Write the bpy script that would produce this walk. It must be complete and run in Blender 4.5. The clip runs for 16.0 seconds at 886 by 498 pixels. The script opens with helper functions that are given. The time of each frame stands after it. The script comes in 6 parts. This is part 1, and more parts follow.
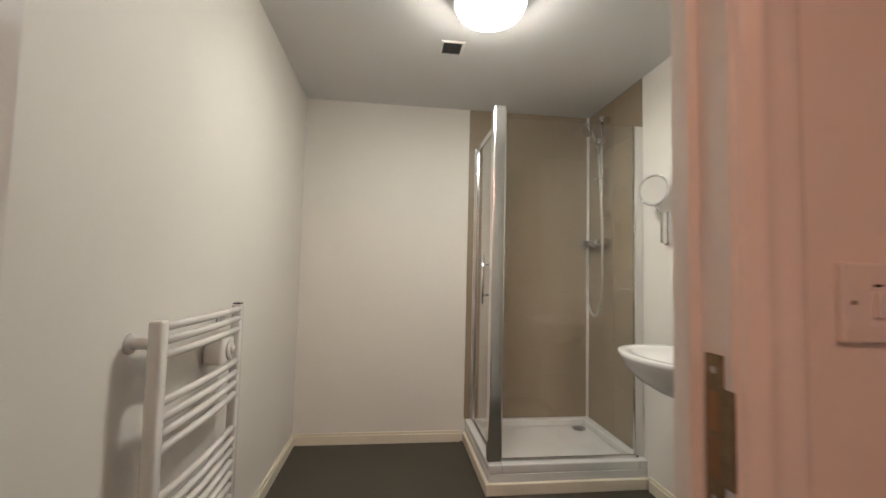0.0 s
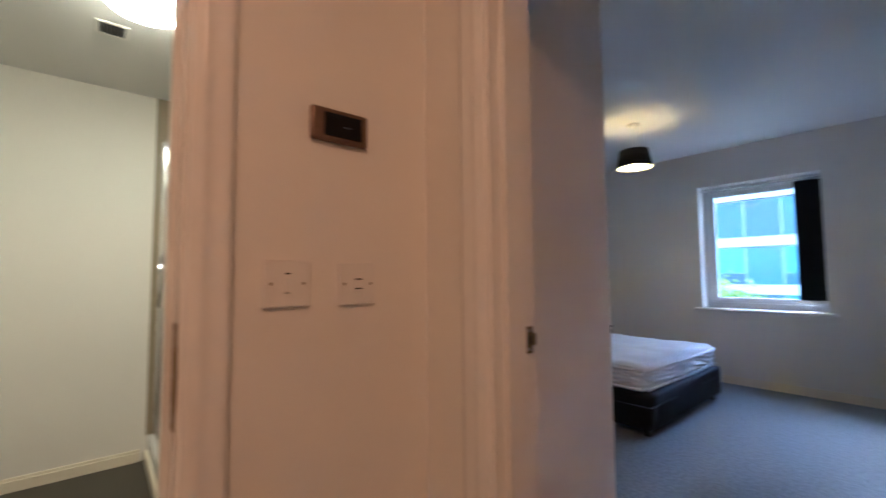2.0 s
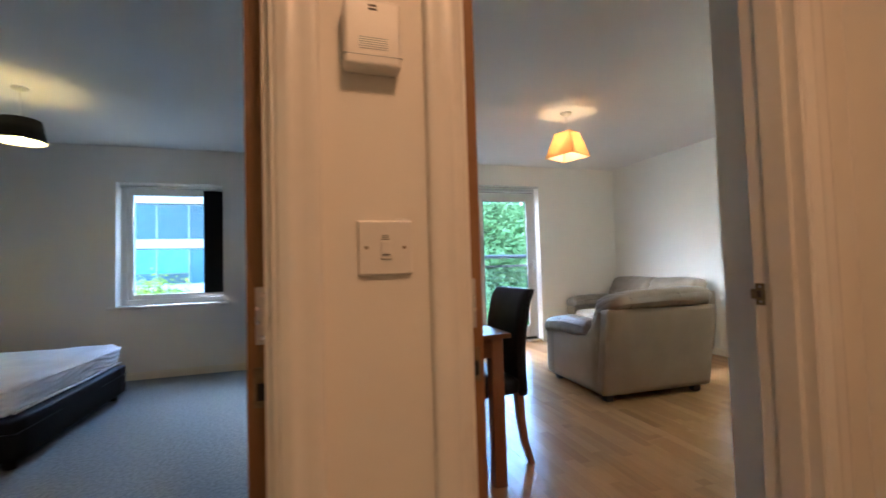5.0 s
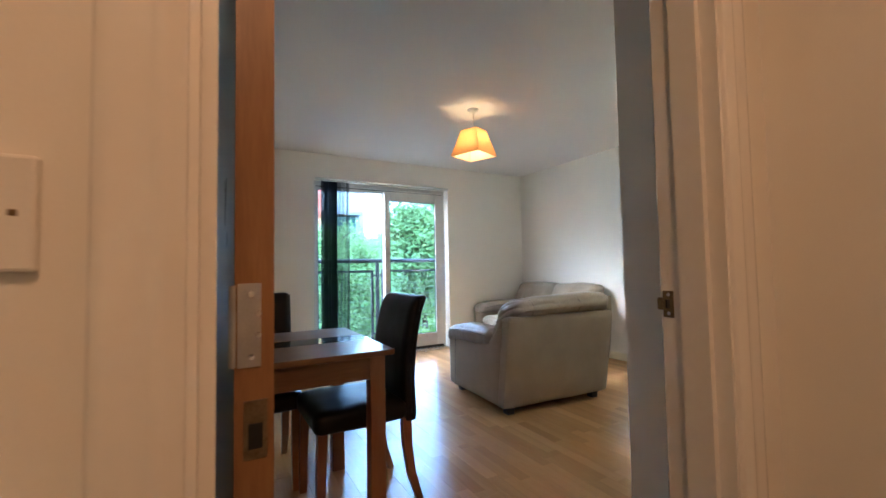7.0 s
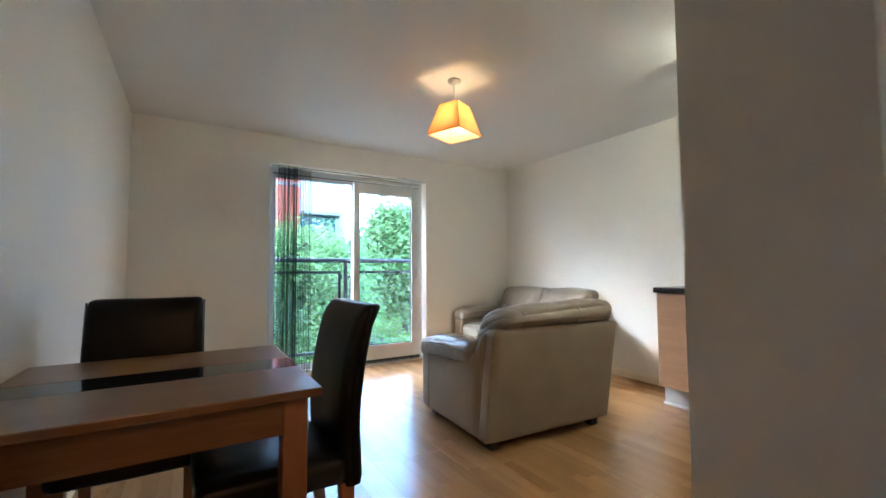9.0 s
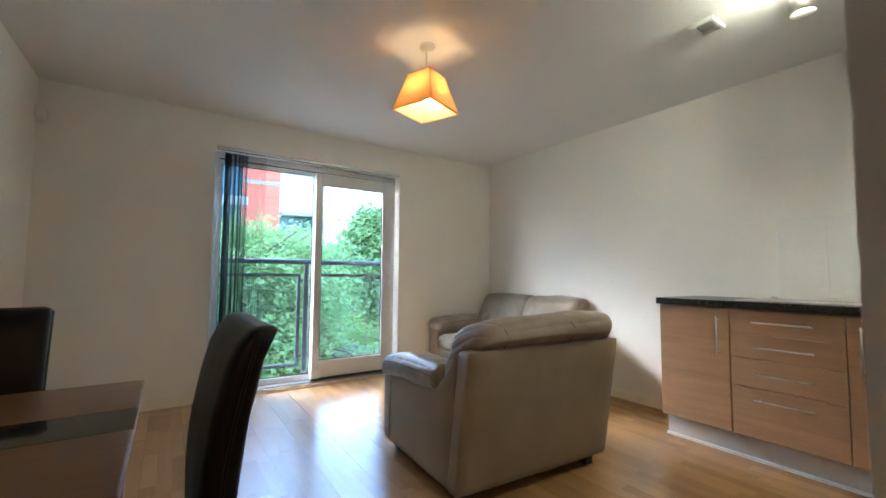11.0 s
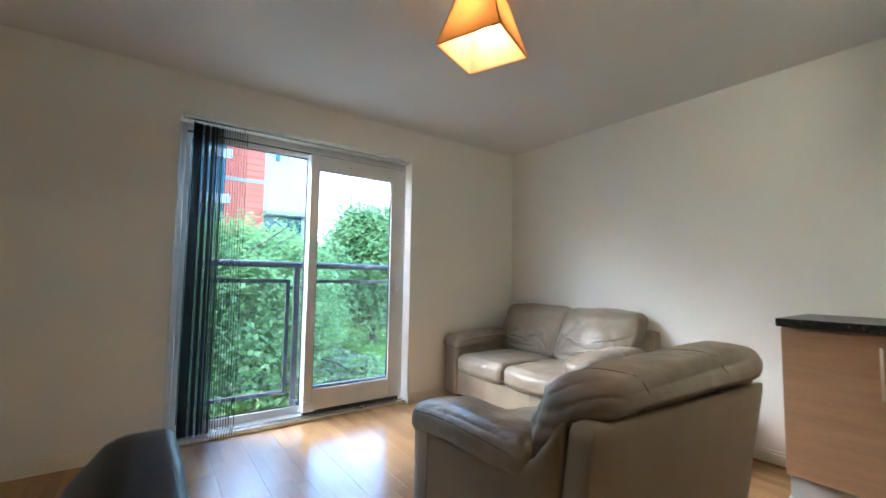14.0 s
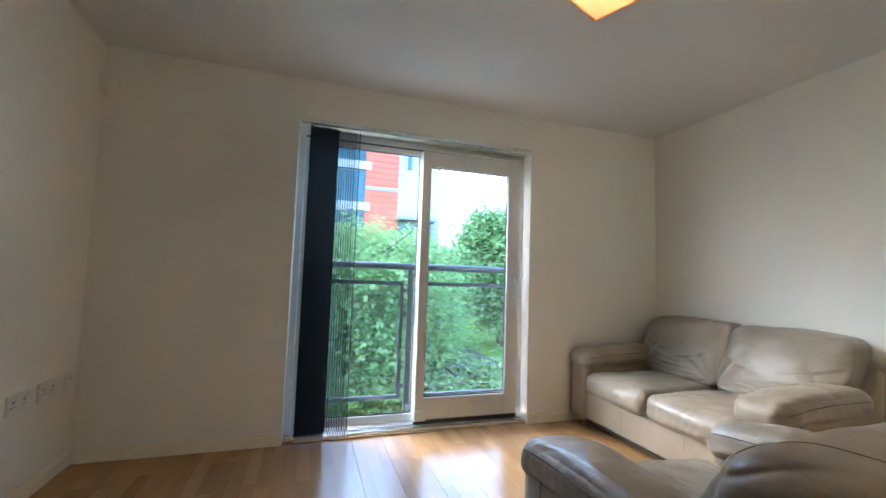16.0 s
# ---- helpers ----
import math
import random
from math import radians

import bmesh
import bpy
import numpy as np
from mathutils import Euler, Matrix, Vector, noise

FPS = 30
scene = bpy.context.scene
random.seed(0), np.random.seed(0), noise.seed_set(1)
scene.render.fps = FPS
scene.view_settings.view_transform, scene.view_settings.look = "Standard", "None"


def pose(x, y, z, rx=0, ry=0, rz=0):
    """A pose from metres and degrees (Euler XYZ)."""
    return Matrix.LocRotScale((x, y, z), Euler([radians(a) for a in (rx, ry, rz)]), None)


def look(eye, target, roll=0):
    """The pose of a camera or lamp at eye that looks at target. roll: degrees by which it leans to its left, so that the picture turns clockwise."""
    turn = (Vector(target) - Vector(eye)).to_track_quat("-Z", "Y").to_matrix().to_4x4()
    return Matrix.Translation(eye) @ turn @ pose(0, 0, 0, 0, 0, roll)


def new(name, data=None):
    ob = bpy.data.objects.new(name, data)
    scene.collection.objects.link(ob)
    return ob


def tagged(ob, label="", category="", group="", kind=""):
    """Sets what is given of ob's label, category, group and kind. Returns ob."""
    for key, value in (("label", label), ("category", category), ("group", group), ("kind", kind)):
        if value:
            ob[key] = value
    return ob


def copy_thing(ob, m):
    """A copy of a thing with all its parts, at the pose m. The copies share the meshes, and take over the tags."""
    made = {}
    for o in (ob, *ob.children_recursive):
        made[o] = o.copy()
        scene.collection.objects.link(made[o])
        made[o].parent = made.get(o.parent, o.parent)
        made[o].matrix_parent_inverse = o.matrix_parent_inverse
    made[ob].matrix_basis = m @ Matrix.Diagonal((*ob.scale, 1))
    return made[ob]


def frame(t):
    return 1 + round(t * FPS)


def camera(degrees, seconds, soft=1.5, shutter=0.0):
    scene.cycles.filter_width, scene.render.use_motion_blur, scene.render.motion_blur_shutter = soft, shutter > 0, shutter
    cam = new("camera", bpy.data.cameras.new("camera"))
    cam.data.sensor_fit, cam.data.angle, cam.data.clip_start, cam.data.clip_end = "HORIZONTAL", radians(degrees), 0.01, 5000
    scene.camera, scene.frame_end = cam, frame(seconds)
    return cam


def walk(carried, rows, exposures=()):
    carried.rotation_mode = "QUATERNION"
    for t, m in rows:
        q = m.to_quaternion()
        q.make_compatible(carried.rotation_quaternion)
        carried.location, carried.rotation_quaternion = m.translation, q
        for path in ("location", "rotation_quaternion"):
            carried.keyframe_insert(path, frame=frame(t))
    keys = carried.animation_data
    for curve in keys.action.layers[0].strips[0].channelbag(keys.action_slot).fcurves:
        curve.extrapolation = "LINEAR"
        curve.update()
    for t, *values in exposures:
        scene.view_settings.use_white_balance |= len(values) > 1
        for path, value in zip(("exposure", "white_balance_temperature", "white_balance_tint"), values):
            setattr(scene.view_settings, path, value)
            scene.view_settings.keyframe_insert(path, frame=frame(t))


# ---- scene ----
cam = camera(94.4, 16.0, shutter=0.5)
PATH = [
    (0, (0.622, 0.563, 1.111), (0.864, 2.545, 1.227), 1.4),
    (0.5, (0.635, 0.415, 1.119), (0.999, 2.378, 1.243), 1.1),
    (1, (0.7, 0.319, 1.12), (1.294, 2.225, 1.243), 0.6),
    (1.5, (0.788, 0.256, 1.109), (1.71, 2.027, 1.232), 0.1),
    (2, (0.877, 0.185, 1.104), (2.158, 1.716, 1.229), -0.5),
    (2.5, (0.894, 0.165, 1.092), (2.504, 1.345, 1.213), -1.1),
    (3, (0.855, 0.166, 1.086), (2.702, 0.926, 1.195), -1.4),
    (3.5, (0.819, 0.105, 1.089), (2.786, 0.452, 1.185), -1.9),
    (4, (0.805, 0.04, 1.089), (2.803, 0.005, 1.175), -1.8),
    (4.5, (0.797, -0.03, 1.074), (2.764, -0.386, 1.155), -1.8),
    (5, (0.816, -0.13, 1.065), (2.721, -0.735, 1.142), -1.7),
    (5.2, (0.827, -0.171, 1.062), (2.709, -0.844, 1.14), -1.6),
    (7.5, (1.171, -0.469, 1.045), (2.902, -1.467, 1.14), -0.8),
    (8, (1.306, -0.566, 1.036), (3.024, -1.585, 1.136), -0.5),
    (8.5, (1.425, -0.668, 1.027), (3.134, -1.7, 1.135), -0.3),
    (9, (1.513, -0.731, 1.029), (3.218, -1.773, 1.136), -0.3),
    (11.5, (2.01, -1.119, 1.028), (3.65, -2.255, 1.163), 0.6),
    (12, (2.144, -1.127, 1.034), (3.761, -2.296, 1.169), 0.6),
    (12.5, (2.291, -1.111, 1.035), (3.894, -2.298, 1.177), 0.7),
    (13, (2.48, -1.15, 1.052), (4.077, -2.346, 1.193), 0.7),
    (13.5, (2.599, -1.207, 1.051), (4.197, -2.401, 1.194), 0.7),
    (14, (2.676, -1.232, 1.066), (4.297, -2.396, 1.207), 0.9),
    (14.5, (2.798, -1.227, 1.109), (4.463, -2.326, 1.256), 1.1),
    (15, (2.901, -1.278, 1.101), (4.633, -2.267, 1.251), 1.3),
    (15.5, (2.933, -1.382, 1.105), (4.753, -2.2, 1.245), 1.6),
    (16, (2.92, -1.457, 1.073), (4.818, -2.074, 1.214), 1.9),
]
EXPOSURES = [
    (0.0, 4.1, 4750, 28), (1.0, 4.15, 4750, 27), (1.6, 4.15, 4500, 24), (2.0, 4.2, 4750, 17), (2.5, 4.3, 4950, 11), (3.2, 4.5, 5350, 7), (4.0, 4.35, 5150, 8), (4.5, 4.2, 5250, 8),
    (5.0, 4.0, 5150, 8), (7.5, 3.98, 5100, 7), (9.0, 4.0, 5300, 6), (12.0, 3.6, 5400, 6), (13.5, 3.55, 5400, 6), (16.0, 3.52, 5450, 6),
]
from mathutils.bvhtree import BVHTree

walk(cam, [(t, look(eye, target, roll)) for t, eye, target, roll in PATH], EXPOSURES)

# ---------------------------------------------------------------- world and sun
SKY = bpy.data.worlds.new("sky")
scene.world = SKY
SKY.use_nodes = True
nt = SKY.node_tree
sky_tex = nt.nodes.new("ShaderNodeTexSky")
sky_tex.sky_type = "NISHITA"
sky_tex.sun_disc = False
sky_tex.sun_elevation, sky_tex.sun_rotation = radians(27), radians(50)
sky_tex.air_density, sky_tex.dust_density, sky_tex.ozone_density = 1.0, 1.5, 1.3
bg = nt.nodes["Background"]
bg.inputs["Strength"].default_value = 0.28
overcast = nt.nodes.new("ShaderNodeHueSaturation")
overcast.inputs["Saturation"].default_value = 1.0
nt.links.new(sky_tex.outputs[0], overcast.inputs["Color"])
nt.links.new(overcast.outputs[0], bg.inputs["Color"])
sun = new("sun", bpy.data.lights.new("sun", "SUN"))
sun.data.energy, sun.data.angle, sun.data.color = 0.34, radians(44), (0.72, 0.87, 1.0)
sun.matrix_world = look((28.0, 23.5, 18.6), (0, 0, 0))


# ---------------------------------------------------------------- materials
def nodes_of(name):
    m = bpy.data.materials.new(name)
    m.use_nodes = True
    return m, m.node_tree.nodes, m.node_tree.links, m.node_tree.nodes["Principled BSDF"]


def surface(name, a, b=None, rough=0.6, metal=0.0, scale=8.0, fine=160.0, bump=0.15, depth=0.002, stretch=(1, 1, 1), spec=0.5,
            island=0.0, coat=0.0, rough_var=0.08):
    """A procedural surface: two tones mixed by broad and fine noise, with relief."""
    m, n, l, p = nodes_of(name)
    b = b or tuple(c * 0.86 for c in a)
    tc = n.new("ShaderNodeTexCoord")
    mp = n.new("ShaderNodeMapping")
    mp.inputs["Scale"].default_value = stretch
    l.new(tc.outputs["Object"], mp.inputs["Vector"])
    n1, n2 = n.new("ShaderNodeTexNoise"), n.new("ShaderNodeTexNoise")
    n1.inputs["Scale"].default_value, n1.inputs["Detail"].default_value = scale, 5
    n2.inputs["Scale"].default_value, n2.inputs["Detail"].default_value = fine, 3
    for q in (n1, n2):
        l.new(mp.outputs[0], q.inputs["Vector"])
    mx = n.new("ShaderNodeMix")
    mx.data_type = "FLOAT"
    mx.inputs[0].default_value = 0.4
    l.new(n1.outputs[0], mx.inputs[2]), l.new(n2.outputs[0], mx.inputs[3])
    ramp = n.new("ShaderNodeValToRGB")
    ramp.color_ramp.elements[0].position, ramp.color_ramp.elements[1].position = 0.36, 0.64
    ramp.color_ramp.elements[0].color, ramp.color_ramp.elements[1].color = (*b, 1), (*a, 1)
    l.new(mx.outputs[0], ramp.inputs[0])
    colour = ramp.outputs[0]
    if island:
        info = n.new("ShaderNodeObjectInfo")
        hsv = n.new("ShaderNodeHueSaturation")
        mr = n.new("ShaderNodeMapRange")
        mr.inputs[3].default_value, mr.inputs[4].default_value = 1 - island, 1 + island
        l.new(info.outputs["Random"], mr.inputs[0]), l.new(mr.outputs[0], hsv.inputs["Value"])
        l.new(colour, hsv.inputs["Color"])
        colour = hsv.outputs[0]
    l.new(colour, p.inputs["Base Color"])
    rr = n.new("ShaderNodeMapRange")
    rr.inputs[3].default_value, rr.inputs[4].default_value = max(0.02, rough - rough_var), min(1, rough + rough_var)
    l.new(n1.outputs[0], rr.inputs[0]), l.new(rr.outputs[0], p.inputs["Roughness"])
    p.inputs["Metallic"].default_value = metal
    p.inputs["Specular IOR Level"].default_value = spec
    p.inputs["Coat Weight"].default_value = coat
    if bump:
        bp = n.new("ShaderNodeBump")
        bp.inputs["Strength"].default_value, bp.inputs["Distance"].default_value = bump, depth
        l.new(mx.outputs[0], bp.inputs["Height"]), l.new(bp.outputs[0], p.inputs["Normal"])
    return m


def wood(name, light, dark, rough=0.35, along="x", ring=14.0, coat=0.0, piece=0.0, strips=0.0, spec=0.5):
    """Timber with drawn-out grain along one axis; piece: how far alike pieces differ in tone; strips: width of the staves in a board."""
    m, n, l, p = nodes_of(name)
    tc, mp = n.new("ShaderNodeTexCoord"), n.new("ShaderNodeMapping")
    k = {"x": (0.09, 1, 1), "y": (1, 0.09, 1), "z": (1, 1, 0.09)}[along]
    mp.inputs["Scale"].default_value = k
    l.new(tc.outputs["Object"], mp.inputs["Vector"])
    vec = mp.outputs[0]
    p.inputs["Specular IOR Level"].default_value = spec
    info = n.new("ShaderNodeObjectInfo")
    n1, n2 = n.new("ShaderNodeTexNoise"), n.new("ShaderNodeTexNoise")
    n1.noise_dimensions = n2.noise_dimensions = "4D"
    n1.inputs["Scale"].default_value, n1.inputs["Detail"].default_value, n1.inputs["Distortion"].default_value = ring, 6, 0.6
    n2.inputs["Scale"].default_value, n2.inputs["Detail"].default_value = ring * 14, 3
    mul = n.new("ShaderNodeMath")
    mul.operation = "MULTIPLY"
    mul.inputs[1].default_value = 37.0
    l.new(info.outputs["Random"], mul.inputs[0])
    shift = mul.outputs[0]
    tone = None
    if strips:
        sep = n.new("ShaderNodeSeparateXYZ")
        l.new(tc.outputs["Object"], sep.inputs[0])
        across, run = ("Y", "X") if along == "x" else ("X", "Y")
        row = n.new("ShaderNodeMath")
        row.operation = "DIVIDE"
        row.inputs[1].default_value = strips
        l.new(sep.outputs[across], row.inputs[0])
        fl = n.new("ShaderNodeMath")
        fl.operation = "FLOOR"
        l.new(row.outputs[0], fl.inputs[0])
        off = n.new("ShaderNodeMath")
        off.operation = "MULTIPLY_ADD"
        off.inputs[1].default_value, = (0.37,)
        l.new(fl.outputs[0], off.inputs[0]), l.new(sep.outputs[run], off.inputs[2])
        seg = n.new("ShaderNodeMath")
        seg.operation = "DIVIDE"
        seg.inputs[1].default_value = 0.42
        l.new(off.outputs[0], seg.inputs[0])
        sf = n.new("ShaderNodeMath")
        sf.operation = "FLOOR"
        l.new(seg.outputs[0], sf.inputs[0])
        comb = n.new("ShaderNodeCombineXYZ")
        l.new(fl.outputs[0], comb.inputs[0]), l.new(sf.outputs[0], comb.inputs[1]), l.new(shift, comb.inputs[2])
        wn = n.new("ShaderNodeTexWhiteNoise")
        l.new(comb.outputs[0], wn.inputs["Vector"])
        tone = wn.outputs["Value"]
        ad = n.new("ShaderNodeMath")
        ad.operation = "MULTIPLY_ADD"
        ad.inputs[1].default_value = 9.0
        l.new(tone, ad.inputs[0]), l.new(shift, ad.inputs[2])
        shift = ad.outputs[0]
    for q in (n1, n2):
        l.new(vec, q.inputs["Vector"]), l.new(shift, q.inputs["W"])
    mx = n.new("ShaderNodeMix")
    mx.data_type = "FLOAT"
    mx.inputs[0].default_value = 0.35
    l.new(n1.outputs[0], mx.inputs[2]), l.new(n2.outputs[0], mx.inputs[3])
    ramp = n.new("ShaderNodeValToRGB")
    ramp.color_ramp.elements[0].position, ramp.color_ramp.elements[1].position = 0.34, 0.66
    ramp.color_ramp.elements[0].color, ramp.color_ramp.elements[1].color = (*dark, 1), (*light, 1)
    l.new(mx.outputs[0], ramp.inputs[0])
    hsv, mr = n.new("ShaderNodeHueSaturation"), n.new("ShaderNodeMapRange")
    mr.inputs[3].default_value, mr.inputs[4].default_value = 1 - piece, 1 + piece
    l.new(tone or info.outputs["Random"], mr.inputs[0]), l.new(mr.outputs[0], hsv.inputs["Value"])
    l.new(ramp.outputs[0], hsv.inputs["Color"]), l.new(hsv.outputs[0], p.inputs["Base Color"])
    p.inputs["Roughness"].default_value = rough
    p.inputs["Coat Weight"].default_value = coat
    p.inputs["Coat Roughness"].default_value = 0.12
    bp = n.new("ShaderNodeBump")
    bp.inputs["Strength"].default_value, bp.inputs["Distance"].default_value = 0.08, 0.001
    l.new(mx.outputs[0], bp.inputs["Height"]), l.new(bp.outputs[0], p.inputs["Normal"])
    return m


def leather(name, a, b, rough=0.38, crease=0.5, grain=260.0, spec=0.5):
    m, n, l, p = nodes_of(name)
    tc = n.new("ShaderNodeTexCoord")
    big, vor, wr = n.new("ShaderNodeTexNoise"), n.new("ShaderNodeTexVoronoi"), n.new("ShaderNodeTexNoise")
    big.inputs["Scale"].default_value, big.inputs["Detail"].default_value = 5.0, 4
    vor.inputs["Scale"].default_value = grain
    wr.inputs["Scale"].default_value, wr.inputs["Detail"].default_value, wr.inputs["Distortion"].default_value = 5.0, 3, 2.2
    for q in (big, vor, wr):
        l.new(tc.outputs["Object"], q.inputs["Vector"])
    ramp = n.new("ShaderNodeValToRGB")
    ramp.color_ramp.elements[0].position, ramp.color_ramp.elements[1].position = 0.35, 0.68
    ramp.color_ramp.elements[0].color, ramp.color_ramp.elements[1].color = (*b, 1), (*a, 1)
    l.new(big.outputs[0], ramp.inputs[0]), l.new(ramp.outputs[0], p.inputs["Base Color"])
    rr = n.new("ShaderNodeMapRange")
    rr.inputs[3].default_value, rr.inputs[4].default_value = rough - 0.08, rough + 0.12
    l.new(big.outputs[0], rr.inputs[0]), l.new(rr.outputs[0], p.inputs["Roughness"])
    p.inputs["Specular IOR Level"].default_value = spec
    b1, b2, b3 = n.new("ShaderNodeBump"), n.new("ShaderNodeBump"), n.new("ShaderNodeBump")
    b1.inputs["Strength"].default_value, b1.inputs["Distance"].default_value = crease, 0.007
    fold = n.new("ShaderNodeTexNoise")
    fold.noise_type = "RIDGED_MULTIFRACTAL"
    fold.inputs["Scale"].default_value, fold.inputs["Detail"].default_value, fold.inputs["Distortion"].default_value = 8.0, 2, 0.5
    l.new(tc.outputs["Object"], fold.inputs["Vector"])
    b3.inputs["Strength"].default_value, b3.inputs["Distance"].default_value = crease * 0.6, -0.004
    l.new(fold.outputs[0], b3.inputs["Height"])
    b2.inputs["Strength"].default_value, b2.inputs["Distance"].default_value = 0.18, 0.001
    l.new(wr.outputs[0], b1.inputs["Height"]), l.new(vor.outputs["Distance"], b2.inputs["Height"])
    l.new(b1.outputs[0], b3.inputs["Normal"]), l.new(b3.outputs[0], b2.inputs["Normal"]), l.new(b2.outputs[0], p.inputs["Normal"])
    return m


def lamp_glow(name, colour, strength):
    m, n, l, p = nodes_of(name)
    p.inputs["Base Color"].default_value = (*colour, 1)
    p.inputs["Emission Color"].default_value = (*colour, 1)
    p.inputs["Emission Strength"].default_value = strength
    p.inputs["Roughness"].default_value = 0.4
    return m


def clear_glass(name, tint=(1, 1, 1), rough=0.0):
    m, n, l, p = nodes_of(name)
    p.inputs["Base Color"].default_value = (*tint, 1)
    p.inputs["Roughness"].default_value = rough
    p.inputs["IOR"].default_value = 1.45
    p.inputs["Transmission Weight"].default_value = 1.0
    return m


def shade_cloth(name, colour, through_part):
    m, n, l, p = nodes_of(name)
    out = n["Material Output"]
    tr, mix = n.new("ShaderNodeBsdfTranslucent"), n.new("ShaderNodeMixShader")
    tc, wv = n.new("ShaderNodeTexCoord"), n.new("ShaderNodeTexNoise")
    wv.inputs["Scale"].default_value = 240
    l.new(tc.outputs["Object"], wv.inputs["Vector"])
    ramp = n.new("ShaderNodeValToRGB")
    ramp.color_ramp.elements[0].color, ramp.color_ramp.elements[1].color = (*[c * 0.85 for c in colour], 1), (*colour, 1)
    l.new(wv.outputs[0], ramp.inputs[0])
    l.new(ramp.outputs[0], p.inputs["Base Color"]), l.new(ramp.outputs[0], tr.inputs["Color"])
    p.inputs["Roughness"].default_value = 0.9
    mix.inputs[0].default_value = through_part
    l.new(p.outputs[0], mix.inputs[1]), l.new(tr.outputs[0], mix.inputs[2]), l.new(mix.outputs[0], out.inputs["Surface"])
    return m


def leaf_mat(name, a, b, through_part=0.5):
    m, n, l, p = nodes_of(name)
    out = n["Material Output"]
    tr, mix = n.new("ShaderNodeBsdfTranslucent"), n.new("ShaderNodeMixShader")
    geo = n.new("ShaderNodeNewGeometry")
    ramp = n.new("ShaderNodeValToRGB")
    ramp.color_ramp.elements[0].color, ramp.color_ramp.elements[1].color = (*b, 1), (*a, 1)
    l.new(geo.outputs["Random Per Island"], ramp.inputs[0])
    l.new(ramp.outputs[0], p.inputs["Base Color"]), l.new(ramp.outputs[0], tr.inputs["Color"])
    p.inputs["Roughness"].default_value = 0.65
    p.inputs["Specular IOR Level"].default_value = 0.18
    mix.inputs[0].default_value = through_part
    l.new(p.outputs[0], mix.inputs[1]), l.new(tr.outputs[0], mix.inputs[2]), l.new(mix.outputs[0], out.inputs["Surface"])
    return m


WALL = surface("wall_paint", (0.80, 0.765, 0.70), (0.775, 0.74, 0.675), 0.62, scale=2.2, fine=300, bump=0.10, depth=0.0012)
CEIL = surface("ceiling_paint", (0.71, 0.695, 0.67), (0.685, 0.67, 0.645), 0.8, scale=1.6, fine=220, bump=0.08)
GLOSS = surface("gloss_paint", (0.80, 0.77, 0.72), (0.775, 0.745, 0.695), 0.22, scale=5, fine=60, bump=0.05)
SKIRT = surface("skirting_paint", (0.82, 0.76, 0.62), (0.77, 0.70, 0.56), 0.35, scale=6, fine=60, bump=0.06)
DOORFACE = surface("door_face_paint", (0.43, 0.40, 0.36), (0.40, 0.37, 0.33), 0.3, scale=4, fine=120, bump=0.06)
LIPPING = wood("oak_lipping", (0.30, 0.155, 0.055), (0.20, 0.095, 0.032), 0.4, "z", 22)
STEEL = surface("brushed_steel", (0.62, 0.60, 0.57), (0.5, 0.48, 0.46), 0.32, 1.0, scale=30, fine=400, bump=0.05)
CHROME = surface("chrome", (0.78, 0.78, 0.78), (0.72, 0.72, 0.72), 0.1, 1.0, scale=10, fine=200, bump=0.0, rough_var=0.04)
HANDLEMETAL = surface("tarnished_chrome", (0.46, 0.37, 0.28), (0.36, 0.28, 0.20), 0.16, 1.0, scale=30, fine=200, bump=0.02)
BRASSY = surface("worn_brass", (0.30, 0.22, 0.13), (0.2, 0.14, 0.08), 0.42, 1.0, scale=60, fine=300, bump=0.1)
WHITEPLASTIC = surface("white_plastic", (0.78, 0.75, 0.70), (0.74, 0.71, 0.66), 0.35, scale=20, fine=300, bump=0.03)
BLACKPLASTIC = surface("black_plastic", (0.012, 0.011, 0.010), (0.008, 0.008, 0.008), 0.35, scale=20, bump=0.03)
VINYL = surface("dark_vinyl_floor", (0.072, 0.064, 0.047), (0.052, 0.046, 0.034), 0.55, scale=3, fine=420, bump=0.12)
CARPET = surface("grey_carpet", (0.35, 0.395, 0.44), (0.19, 0.22, 0.25), 0.95, scale=55, fine=700, bump=0.9, depth=0.006, spec=0.1)
HALLFLOOR = surface("hall_carpet", (0.22, 0.21, 0.20), (0.15, 0.14, 0.135), 0.95, scale=20, fine=600, bump=0.8, depth=0.006, spec=0.1)
TILE = surface("taupe_tile", (0.31, 0.25, 0.165), (0.288, 0.23, 0.15), 0.4, scale=2.5, fine=40, bump=0.02, island=0.05)
GROUT = surface("pale_grout", (0.36, 0.315, 0.235), (0.31, 0.27, 0.20), 0.8, scale=20)
CERAMIC = surface("white_ceramic", (0.80, 0.79, 0.77), (0.78, 0.77, 0.75), 0.12, scale=4, bump=0.0)
TRAY = surface("white_acrylic", (0.76, 0.76, 0.74), (0.72, 0.72, 0.70), 0.2, scale=6, bump=0.02)
ALU = surface("polished_aluminium", (0.80, 0.80, 0.79), (0.74, 0.74, 0.73), 0.2, 1.0, scale=8, fine=300, bump=0.02, stretch=(1, 1, 0.05))
UPVC = surface("white_upvc", (0.68, 0.67, 0.65), (0.64, 0.63, 0.61), 0.3, scale=8, fine=200, bump=0.03)
GASKET = surface("dark_gasket", (0.04, 0.04, 0.04), (0.03, 0.03, 0.03), 0.7, scale=30)
